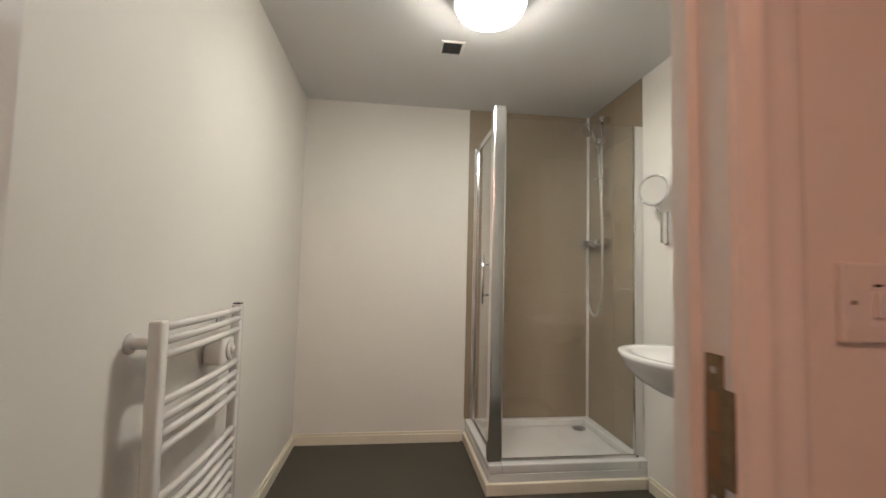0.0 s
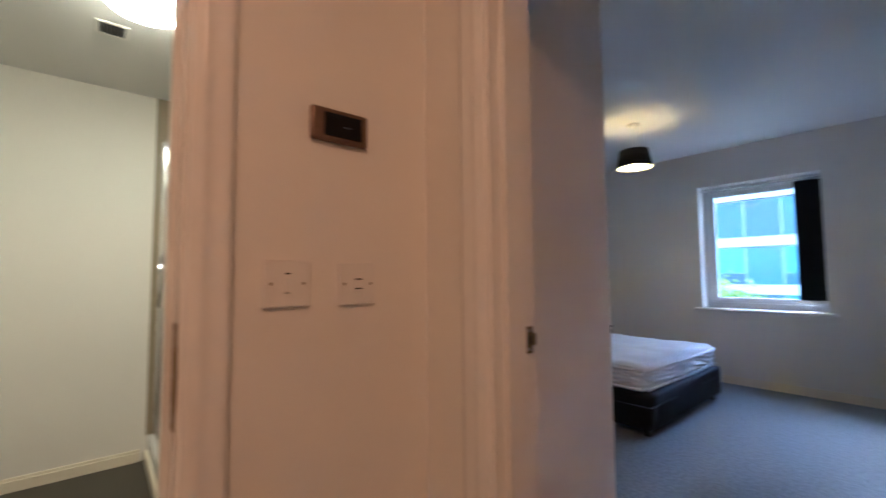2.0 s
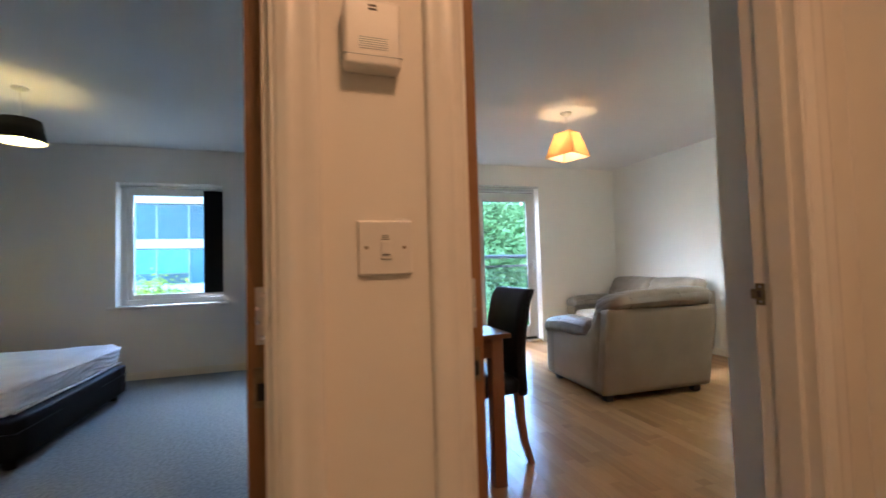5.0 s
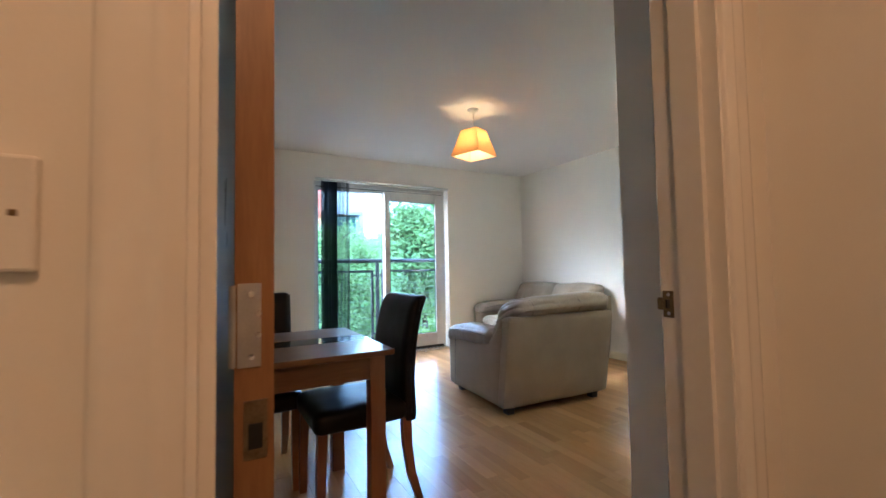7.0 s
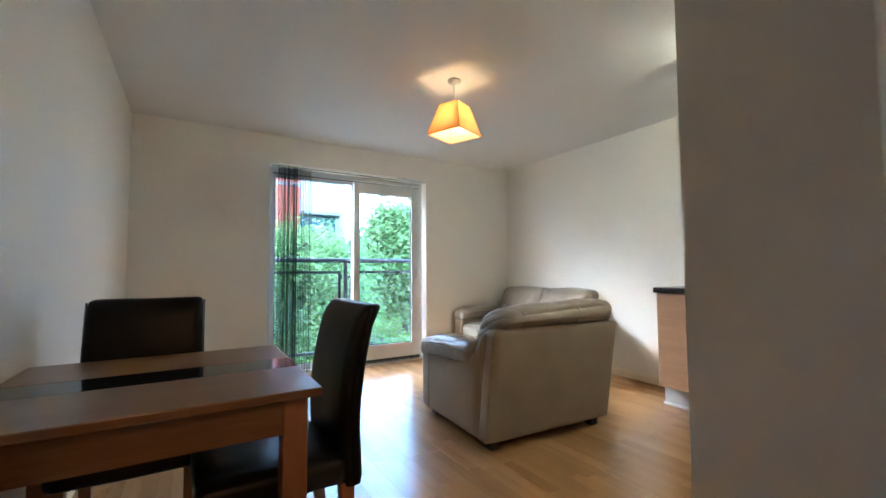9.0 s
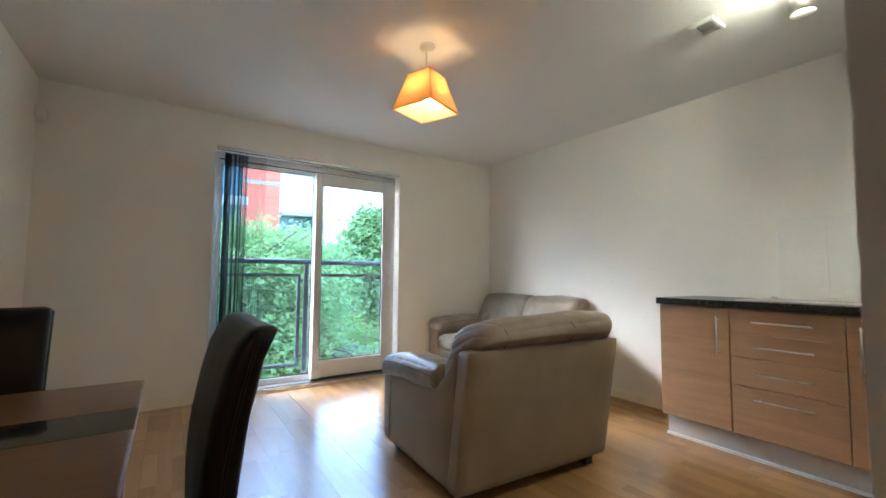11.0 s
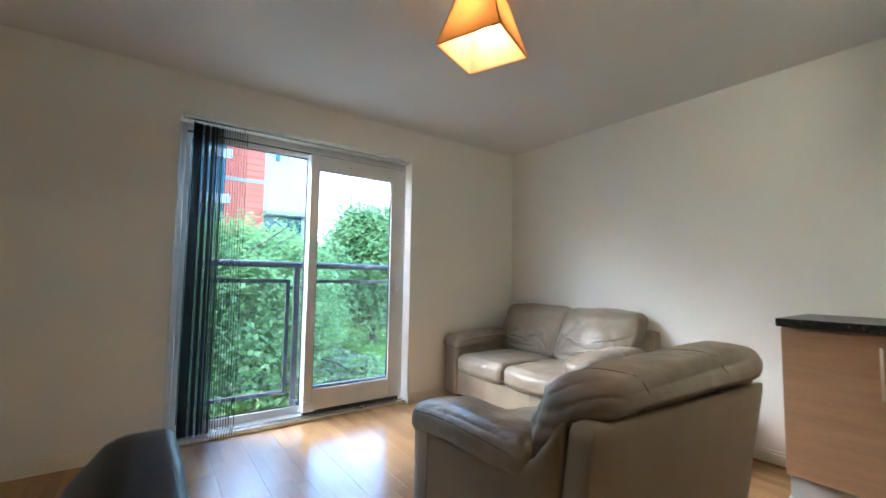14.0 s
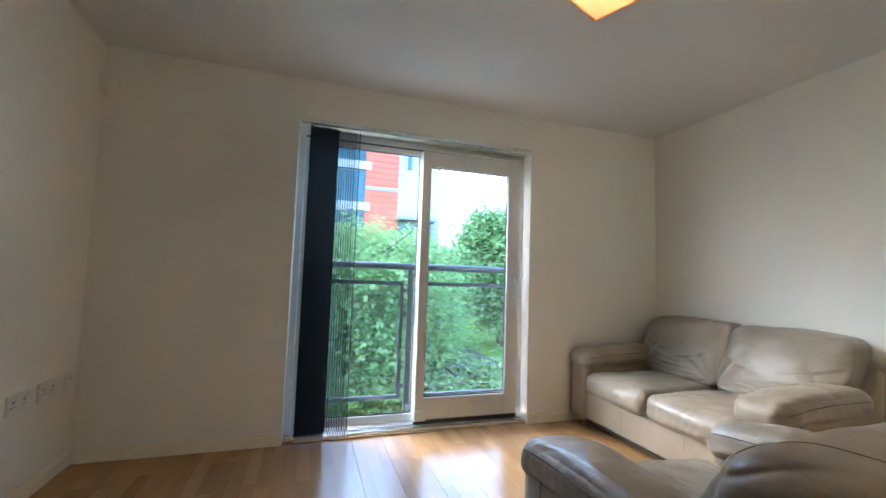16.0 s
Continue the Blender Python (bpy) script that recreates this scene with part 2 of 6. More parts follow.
PLANK = wood("beech_laminate", (0.41, 0.235, 0.10), (0.335, 0.183, 0.072), 0.23, "x", 9, piece=0.16, strips=0.065, spec=0.5)
TABLEWOOD = wood("beech_veneer", (0.225, 0.108, 0.040), (0.14, 0.064, 0.023), 0.28, "y", 12)
LEGWOOD = wood("stained_beech", (0.32, 0.14, 0.055), (0.24, 0.10, 0.038), 0.3, "z", 14)
KITWOOD = wood("kitchen_laminate", (0.38, 0.215, 0.112), (0.285, 0.155, 0.078), 0.4, "x", 22)
SMOKED = surface("smoked_glass_inset", (0.012, 0.012, 0.013), (0.01, 0.01, 0.011), 0.06, scale=4, bump=0.0, rough_var=0.02)
WORKTOP = surface("speckled_black_worktop", (0.035, 0.032, 0.030), (0.012, 0.011, 0.011), 0.25, scale=90, fine=500, bump=0.05)
PLINTH = surface("silver_plinth", (0.55, 0.56, 0.58), (0.5, 0.51, 0.53), 0.32, 0.6, scale=6, fine=200, bump=0.02)
TAUPE = leather("taupe_leather", (0.32, 0.265, 0.205), (0.245, 0.20, 0.15), 0.36, 0.8)
TAUPEPLAIN = leather("taupe_leather_plain", (0.31, 0.247, 0.172), (0.262, 0.207, 0.142), 0.45, 0.16)
SEAM = surface("leather_seam", (0.10, 0.08, 0.06), (0.08, 0.065, 0.05), 0.6, scale=60)
BLACKLEATHER = leather("black_faux_leather", (0.006, 0.0052, 0.0048), (0.004, 0.0036, 0.0034), 0.40, 0.10, spec=0.28)
BEDBASE = leather("black_bed_leather", (0.006, 0.006, 0.006), (0.004, 0.004, 0.004), 0.55, 0.06, spec=0.2)
MATTRESS = surface("white_mattress_cloth", (0.80, 0.82, 0.85), (0.73, 0.745, 0.775), 0.9, scale=7, fine=260, bump=0.5, depth=0.012, spec=0.2)
BLACKWOOD = surface("black_ash_foil", (0.006, 0.0056, 0.0056), (0.004, 0.004, 0.004), 0.5, spec=0.2, scale=12, fine=200, bump=0.08, stretch=(1, 1, 6))
BLIND = surface("black_blind_cloth", (0.010, 0.010, 0.012), (0.006, 0.006, 0.008), 0.75, scale=20, fine=500, bump=0.2)
RAILPAINT = surface("dark_grey_rail_paint", (0.035, 0.040, 0.048), (0.025, 0.029, 0.035), 0.45, scale=30, fine=200, bump=0.1)
SILVER = surface("galvanised_wire", (0.24, 0.26, 0.27), (0.18, 0.2, 0.21), 0.4, 0.9, scale=60)
GLASS = clear_glass("window_glass", (0.95, 0.99, 0.99))
SHOWERGLASS = clear_glass("shower_glass", (0.97, 0.98, 0.96))
MIRROR = surface("mirror_silver", (0.9, 0.9, 0.9), (0.88, 0.88, 0.88), 0.03, 1.0, bump=0.0, rough_var=0.01)
AMBER = shade_cloth("amber_shade_cloth", (0.80, 0.47, 0.20), 0.55)
CREAMLINING = shade_cloth("cream_shade_lining", (0.82, 0.76, 0.60), 0.5)
DARKSHADE = surface("black_shade_cloth", (0.02, 0.018, 0.017), (0.014, 0.013, 0.012), 0.8, scale=60, fine=400, bump=0.2)
SHADELINING = surface("shade_lining", (0.8, 0.76, 0.68), (0.76, 0.72, 0.64), 0.7, scale=30)
BULB = lamp_glow("warm_bulb", (1.0, 0.62, 0.27), 8.5)
DIMBULB = lamp_glow("dim_warm_bulb", (1.0, 0.68, 0.22), 7.0)
OPAL = lamp_glow("opal_diffuser", (1.0, 0.845, 0.46), 5.6)
SPOTGLOW = lamp_glow("spot_face", (1.0, 0.90, 0.62), 85)


# ---------------------------------------------------------------- building helpers
def part(name, bm, material, parent=None, label="", smooth=False):
    """Links a bmesh as one mesh object under a thing or a part."""
    me = bpy.data.meshes.new(name)
    bmesh.ops.recalc_face_normals(bm, faces=bm.faces)
    bm.to_mesh(me)
    bm.free()
    me.materials.append(material)
    if smooth:
        me.shade_smooth()
    ob = new(name, me)
    if parent:
        ob.parent = parent
    if label:
        tagged(ob, label)
    return ob


def thing(name, at, label, category, group="", turn=0.0):
    ob = new(name)
    ob.matrix_basis = pose(*at, 0, 0, turn)
    ob.empty_display_size = 0.1
    return tagged(ob, label, category, group)


def struct(ob, label, category=""):
    return tagged(ob, label, category, kind="structure")


def box(bm, x0, x1, y0, y1, z0, z1, bevel=0.0, seg=2, turn=None):
    r = bmesh.ops.create_cube(bm, size=1.0)
    vs = r["verts"]
    m = Matrix.Translation(((x0 + x1) / 2, (y0 + y1) / 2, (z0 + z1) / 2)) @ Matrix.Diagonal((abs(x1 - x0), abs(y1 - y0), abs(z1 - z0), 1))
    bmesh.ops.transform(bm, matrix=m, verts=vs)
    if turn is not None:
        bmesh.ops.transform(bm, matrix=turn, verts=vs)
    if bevel:
        es = list({e for v in vs for e in v.link_edges})
        bmesh.ops.bevel(bm, geom=es, offset=bevel, segments=seg, affect="EDGES", profile=0.5)
    return bm


def boxes(*specs, bevel=0.0, seg=2):
    bm = bmesh.new()
    for s in specs:
        box(bm, *s, bevel=bevel, seg=seg)
    return bm


def tube(bm, pts, r, seg=10, close=True):
    """A round bar through points."""
    pts = [Vector(p) for p in pts]
    rings = []
    for i, p in enumerate(pts):
        d = (pts[min(i + 1, len(pts) - 1)] - pts[max(i - 1, 0)]).normalized()
        u = d.orthogonal().normalized() if i == 0 else (u - d * u.dot(d)).normalized()
        w = d.cross(u)
        rad = r[i] if isinstance(r, (list, tuple)) else r
        rings.append([bm.verts.new(p + rad * (math.cos(2 * math.pi * k / seg) * u + math.sin(2 * math.pi * k / seg) * w)) for k in range(seg)])
    for a, b in zip(rings, rings[1:]):
        for k in range(seg):
            bm.faces.new((a[k], a[(k + 1) % seg], b[(k + 1) % seg], b[k]))
    if close:
        bm.faces.new(rings[0][::-1]), bm.faces.new(rings[-1])
    return bm


def lathe(bm, profile, seg=32, at=(0, 0, 0), turn=None):
    """A turned body from (radius, height) pairs about z."""
    rings = []
    for r, z in profile:
        if r < 1e-6:
            rings.append([bm.verts.new((0, 0, z))])
        else:
            rings.append([bm.verts.new((r * math.cos(2 * math.pi * k / seg), r * math.sin(2 * math.pi * k / seg), z)) for k in range(seg)])
    for a, b in zip(rings, rings[1:]):
        for k in range(seg):
            q = (k + 1) % seg
            if len(a) == 1 and len(b) == 1:
                continue
            if len(a) == 1:
                bm.faces.new((a[0], b[k], b[q]))
            elif len(b) == 1:
                bm.faces.new((a[k], a[q], b[0]))
            else:
                bm.faces.new((a[k], a[q], b[q], b[k]))
    vs = [v for ring in rings for v in ring]
    if turn is not None:
        bmesh.ops.transform(bm, matrix=turn, verts=vs)
    bmesh.ops.translate(bm, verts=vs, vec=at)
    return bm


def soft(bm, x0, x1, y0, y1, z0, z1, r=0.05, n=14, puff=(0, 0, 0), wrinkle=0.0, wscale=6.0, seed=0.0, turn=None, wave=(0, 0)):
    """A padded block: rounded edges, bulging faces, creases."""
    r_ = bmesh.ops.create_cube(bm, size=2.0)
    es = list({e for v in r_["verts"] for e in v.link_edges})
    old = set(bm.verts) - set(r_["verts"])
    bmesh.ops.subdivide_edges(bm, edges=es, cuts=n, use_grid_fill=True)
    vs = [v for v in bm.verts if v not in old]
    c = Vector(((x0 + x1) / 2, (y0 + y1) / 2, (z0 + z1) / 2))
    h = Vector((abs(x1 - x0) / 2, abs(y1 - y0) / 2, abs(z1 - z0) / 2))
    r = min(r, min(h) * 0.98)
    for v in vs:
        u = Vector(v.co)
        p = Vector([u[i] * h[i] for i in range(3)])
        inner = Vector([max(-(h[i] - r), min(h[i] - r, p[i])) for i in range(3)])
        d = p - inner
        nrm = d.normalized() if d.length > 1e-9 else Vector((0, 0, 1))
        q = inner + nrm * r
        for i in range(3):
            a, b = (i + 1) % 3, (i + 2) % 3
            k = (1 - u[a] ** 2) * (1 - u[b] ** 2)
            if abs(u[i]) > 0.999:
                q[i] += math.copysign(puff[i] * k, u[i])
        if wrinkle:
            w = q + c
            e = noise.fractal(w * wscale + Vector((seed, seed * 1.7, -seed)), 0.9, 2.1, 3)
            e2 = noise.noise(Vector((w.x * 3, w.y * 3, w.z * 16)) + Vector((seed,) * 3))
            q += nrm * wrinkle * (e + 0.22 * e2)
        if wave[0]:
            q.z += wave[0] * math.sin((q.x + q.y) * wave[1] + seed)
        v.co = q + c
    if turn is not None:
        bmesh.ops.transform(bm, matrix=turn, verts=vs)
    return bm


# ---------------------------------------------------------------- structure: measures
FACADE, FACADE_OUT = 5.735, 6.035
CEILING, BATH_CEILING = 2.365, 2.246
HALL_A, HALL_A2 = 0.955, 1.025
WALL_B, WALL_B2 = 1.47, 1.60
LIV_N, LIV_S = -0.27, -4.316
BED_S, BED_N = -0.13, 3.55
STUB_X, STUB_Y = 1.996, -1.633
PATIO = (-3.08, -1.352, 2.075)
BEDWIN = (0.79, 1.757, 0.735, 2.0)
BD0, BD1 = -0.072, 0.743
LD0, LD1 = -1.235, -0.385
TD0, TD1 = 0.22, 0.975
HEAD = 2.02
HALL_S, HALL_W = -1.41, -1.25

# floors
bm = boxes((HALL_W, WALL_B + 0.06, HALL_S, HALL_A + 0.014, -0.12, 0.0))
struct(part("floor_hall", bm, HALLFLOOR), "grey-brown hall carpet", "floor")
bm = boxes((0.026, WALL_B + 0.06, HALL_A + 0.015, 1.05, -0.12, 0.0), (0.026, 2.36, 1.05, 3.32, -0.12, 0.0))
struct(part("floor_bathroom", bm, VINYL), "dark grey vinyl bathroom floor", "floor")
bm = boxes((WALL_B + 0.061, 2.362, BED_S, 1.048, -0.12, 0.0), (2.362, FACADE, BED_S, BED_N, -0.12, 0.0))
struct(part("floor_bedroom", bm, CARPET), "blue-grey short pile bedroom carpet", "floor")
bm = boxes((WALL_B + 0.06, FACADE + 0.10, LIV_S, BED_S - 0.002, -0.12, -0.008))
floor_living = struct(part("floor_living", bm, LIPPING), "beech laminate board floor of the living room", "floor")

# ceilings
for nm, spec in (("ceiling_hall", (HALL_W, WALL_B, HALL_S, HALL_A, CEILING, CEILING + 0.2)),
                 ("ceiling_bathroom", (0.026, 2.0, HALL_A2, 3.32, BATH_CEILING, CEILING + 0.2)),
                 ("ceiling_bedroom", (2.419, FACADE, BED_S, BED_N, CEILING, CEILING + 0.2)),
                 ("ceiling_bedroom_entry", (WALL_B2, 2.418, BED_S, 1.011, CEILING, CEILING + 0.2)),
                 ("ceiling_living", (WALL_B2, FACADE, LIV_S, LIV_N, CEILING, CEILING + 0.2))):
    struct(part(nm, boxes(spec), CEIL), "flat matt white painted ceiling", "ceiling")

T = CEILING + 0.2
# wall between hall and bathroom, with a doorway
bm = boxes((HALL_W, TD0 - 0.03, HALL_A, HALL_A2, -0.1, T), (TD1 + 0.03, WALL_B2, HALL_A, HALL_A2, -0.1, T), (1.3, WALL_B2 + 0.4, HALL_A2, 1.11, -0.1, T),
           (TD0 - 0.03, TD1 + 0.03, HALL_A, HALL_A2, HEAD + 0.03, T))
struct(part("wall_hall_north", bm, WALL), "cream painted hall wall round the bathroom doorway", "wall")
# wall between hall and the two rooms
bm = boxes((WALL_B, WALL_B2, BD1 + 0.03, HALL_A, -0.1, T), (WALL_B, WALL_B2, LD1 + 0.03, BD0 - 0.03, -0.1, T),
           (WALL_B, WALL_B2, STUB_Y - 0.1, LD0 - 0.03, -0.1, T),
           (WALL_B, WALL_B2, BD0 - 0.03, BD1 + 0.03, HEAD + 0.03, T), (WALL_B, WALL_B2, LD0 - 0.03, LD1 + 0.03, HEAD + 0.03, T))
struct(part("wall_hall_east", bm, WALL), "cream painted hall wall with two doorways", "wall")
struct(part("wall_hall_south", boxes((HALL_W, WALL_B, HALL_S - 0.1, HALL_S, -0.1, T)), WALL), "cream painted hall wall", "wall")
struct(part("wall_hall_west", boxes((HALL_W - 0.1, HALL_W, HALL_S - 0.1, HALL_A2, -0.1, T)), WALL), "cream painted hall wall", "wall")
# bathroom
struct(part("wall_bath_west", boxes((-0.08, 0.026, HALL_A2, 3.42, -0.1, T)), WALL), "cream painted bathroom wall", "wall")
struct(part("wall_bath_north", boxes((0.026, 2.1, 3.32, 3.42, -0.1, T)), WALL), "cream painted bathroom wall", "wall")
bath_east = struct(part("wall_bath_east", boxes((2.0, 2.1, 1.11, 3.32, -0.1, T)), WALL), "cream painted bathroom wall", "wall")
# bedroom
struct(part("wall_bed_entry", boxes((WALL_B2, 2.419, 1.011, 1.11, -0.1, T)), WALL), "painted wall beside the bedroom entry", "wall")
struct(part("wall_bed_west", boxes((2.31, 2.419, 1.11, BED_N, -0.1, T)), WALL), "painted bedroom wall", "wall")
struct(part("wall_bed_north", boxes((2.31, FACADE_OUT, BED_N, BED_N + 0.12, -0.1, T)), WALL), "painted bedroom wall", "wall")
struct(part("wall_party", boxes((WALL_B2, FACADE, LIV_N, BED_S, -0.1, T)), WALL), "painted wall between bedroom and living room", "wall")
# living room
struct(part("wall_living_south", boxes((1.5, FACADE_OUT, LIV_S - 0.12, LIV_S, -0.1, T)), WALL), "cream painted living room wall", "wall")
bm = boxes((WALL_B2, STUB_X, STUB_Y - 0.10, STUB_Y, -0.1, T), (STUB_X - 0.10, STUB_X, LIV_S, STUB_Y - 0.10, -0.1, T))
struct(part("wall_kitchen_stub", bm, WALL), "cream painted wall corner beside the living room door", "wall")
# the outer wall with its two openings
y0, y1, pz = PATIO
w0, w1, wz0, wz1 = BEDWIN
bm = boxes((FACADE, FACADE_OUT, LIV_S, y0, -0.3, T), (FACADE, FACADE_OUT, y0, y1, pz, T), (FACADE, FACADE_OUT, y0, y1, -0.3, -0.02),
           (FACADE, FACADE_OUT, y1, w0, -0.3, T), (FACADE, FACADE_OUT, w0, w1, -0.3, wz0), (FACADE, FACADE_OUT, w0, w1, wz1, T),
           (FACADE, FACADE_OUT, w1, BED_N, -0.3, T))
struct(part("wall_facade", bm, WALL), "cream painted outer wall with window and patio opening", "wall")


# skirting
def skirting(x0, y0, x1, y1, side, h=0.085, d=0.016):
    """A moulded board along a wall; side: the way the room lies, as a unit vector."""
    bm = bmesh.new()
    if abs(x1 - x0) > abs(y1 - y0):
        a, b = (y0, y0 + side * d), (y0, y0 + side * d * 0.55)
        box(bm, x0, x1, min(a), max(a), 0, h * 0.78)
        box(bm, x0, x1, min(b), max(b), h * 0.78, h)
    else:
        a, b = (x0, x0 + side * d), (x0, x0 + side * d * 0.55)
        box(bm, min(a), max(a), y0, y1, 0, h * 0.78)
        box(bm, min(b), max(b), y0, y1, h * 0.78, h)
    struct(part("baseboard", bm, SKIRT), "cream painted skirting board", "skirting")


skirting(0.026, 1.05, 0.026, 3.32, 1, 0.07)
skirting(0.042, 3.32, 1.10, 3.32, -1, 0.07)
skirting(2.0, 1.12, 2.0, 2.62, -1, 0.07)
skirting(FACADE, BED_S, FACADE, BED_N, -1, 0.075)
skirting(2.42, BED_S, 5.71, BED_S, 1, 0.075)
skirting(WALL_B2 + 0.1, 1.011, 2.419, 1.011, -1, 0.075)
skirting(FACADE, LIV_S, FACADE, PATIO[0], -1, 0.075)
skirting(FACADE, PATIO[1], FACADE, LIV_N, -1, 0.075)
skirting(2.5, LIV_N, 5.71, LIV_N, -1, 0.075)
skirting(3.40, LIV_S, 5.71, LIV_S, 1, 0.075)
skirting(WALL_B2 + 0.08, STUB_Y, STUB_X, STUB_Y, 1, 0.075)
skirting(1.04, HALL_A, 1.47, HALL_A, -1, 0.075)


# ---------------------------------------------------------------- door frames and doors
def frame_member(bm, ax, c0, c1, d0, d1, z0, z1):
    if ax == "x":
        box(bm, d0, d1, c0, c1, z0, z1)
    else:
        box(bm, c0, c1, d0, d1, z0, z1)


def door_frame(name, ax, lo, hi, hall, room, stop0, stop1, label):
    """A lined doorway with stops and moulded architraves. ax: the axis across the wall."""
    e = thing(name, (0, 0, 0), label, "door frame")
    e["kind"] = "structure"
    for nm, c0, c1, z0, z1 in (("lining", lo - 0.028, lo, 0, HEAD), ("lining", hi, hi + 0.028, 0, HEAD), ("lining", lo - 0.028, hi + 0.028, HEAD, HEAD + 0.028)):
        bm = bmesh.new()
        frame_member(bm, ax, c0, c1, hall - 0.001, room + 0.001, z0, z1)
        part(nm, bm, GLOSS, e)
    for nm, c0, c1, z0, z1 in (("stop", lo, lo + 0.014, 0, HEAD), ("stop", hi - 0.014, hi, 0, HEAD), ("stop", lo + 0.014, hi - 0.014, HEAD - 0.014, HEAD)):
        bm = bmesh.new()
        frame_member(bm, ax, c0, c1, stop0, stop1, z0, z1)
        part(nm, bm, GLOSS, e)
    for face, s in ((hall, -1), (room, 1)):
        for nm, c0, c1, up in (("architrave", lo - 0.008, lo - 0.072, False), ("architrave", hi + 0.008, hi + 0.072, False), ("architrave", lo - 0.072, hi + 0.072, True)):
            bm = bmesh.new()
            # an ogee profile drawn along the member
            prof = [(0.0, 0.0), (0.0, 0.008), (0.05, 0.011), (0.16, 0.012), (0.22, 0.015), (0.30, 0.0175), (0.38, 0.0165), (0.46, 0.0145), (0.62, 0.0155), (0.80, 0.0185), (0.93, 0.019), (0.985, 0.017), (1.0, 0.012), (1.0, 0.0)]
            ends = []
            for end in (0, 1):
                row = []
                for f, dd in prof:
                    if up:
                        c, z = (c0, c1)[end] + (0.064 * (1 - f) if end == 0 else -0.064 * (1 - f)), HEAD + 0.008 + 0.064 * f
                    else:
                        c, z = c0 + (c1 - c0) * f, (0.0, HEAD + 0.008 + 0.064 * f)[end]
                    q = face + s * dd
                    row.append(bm.verts.new((q, c, z) if ax == "x" else (c, q, z)))
                ends.append(row)
            for k in range(len(prof) - 1):
                bm.faces.new((ends[0][k], ends[0][k + 1], ends[1][k + 1], ends[1][k]))
            bm.faces.new(ends[0]), bm.faces.new(ends[1][::-1])
            ob = part(nm, bm, GLOSS, e)
            ob.data.shade_smooth()
            ob.data.set_sharp_from_angle(angle=radians(50))
    return e


frame_bath = door_frame("door_frame_bathroom", "y", TD0, TD1, HALL_A, HALL_A2, 0.998, HALL_A2, "cream gloss painted bathroom door frame")
frame_bed = door_frame("door_frame_bedroom", "x", BD0, BD1, WALL_B, WALL_B2, WALL_B + 0.03, WALL_B2 - 0.046, "cream gloss painted bedroom door frame")
frame_liv = door_frame("door_frame_living", "x", LD0, LD1, WALL_B, WALL_B2, WALL_B + 0.03, WALL_B2 - 0.046, "cream gloss painted living room door frame")


def strike(parent, at, s):
    """A keep let into a door lining: T-shaped plate with a lip, two screws and a dark latch slot. s: the way its face looks along y."""
    x, y, z = at

    def slab(x0, x1, z0, z1, d0=0.0, d1=0.003, bevel=0.0):
        return boxes((x + x0, x + x1, *sorted((y + s * d0, y + s * d1)), z + z0, z + z1), bevel=bevel)

    bm = slab(-0.0115, 0.0115, -0.028, 0.028, bevel=0.001)
    box(bm, x + 0.0115, x + 0.022, *sorted((y, y + s * 0.0028)), z - 0.013, z + 0.013)
    k = part("strike_plate", bm, BRASSY, parent, "tarnished brass strike plate")
    part("lip", slab(0.022, 0.0245, -0.011, 0.011, -0.003, 0.002), BRASSY, k)
    part("slot", slab(0.0015, 0.0055, -0.009, 0.009, 0.003, 0.0036), BLACKPLASTIC, k)
    # the shade in the slot is a thin slab in a dark colour
    part("slot_shadow", slab(-0.004, 0.0015, -0.009, 0.009, 0.003, 0.0034), SEAM, k)
    for dz in (-0.0195, 0.0195):
        bm = bmesh.new()
        lathe(bm, [(0, 0), (0.0038, 0), (0.003, 0.0010), (0, 0.0006)], 12, at=(x - 0.001, y + s * 0.003, z + dz), turn=Matrix.Rotation(radians(-90 * s), 4, "X"))
        part("screw", bm, STEEL, k)


def latch_keep(parent, x, y, z):
    """The long lock keep of the bathroom door, facing -x."""
    bm = boxes((x - 0.003, x, y - 0.012, y + 0.012, z - 0.085, z + 0.085), bevel=0.001)
    box(bm, x - 0.003, x, y - 0.026, y - 0.012, z - 0.05, z + 0.05)
    k = part("strike_plate", bm, BRASSY, parent, "tarnished brass strike plate")
    for z0, z1 in ((-0.045, -0.004), (0.004, 0.045)):
        part("slot", boxes((x - 0.004, x - 0.003, y - 0.007, y + 0.006, z + z0, z + z1)), LIPPING, k)
    for dz in (-0.068, 0.068):
        bm = bmesh.new()
        lathe(bm, [(0, 0), (0.0042, 0), (0.0034, 0.0010), (0, 0.0006)], 12, at=(x - 0.003, y, z + dz), turn=Matrix.Rotation(radians(-90), 4, "Y"))
        part("screw", bm, STEEL, k)


latch_keep(frame_bath, TD1, 0.977, 0.945)
strike(frame_bed, (1.577, BD1, 0.965), -1)
strike(frame_liv, (1.586, LD0, 0.965), 1)


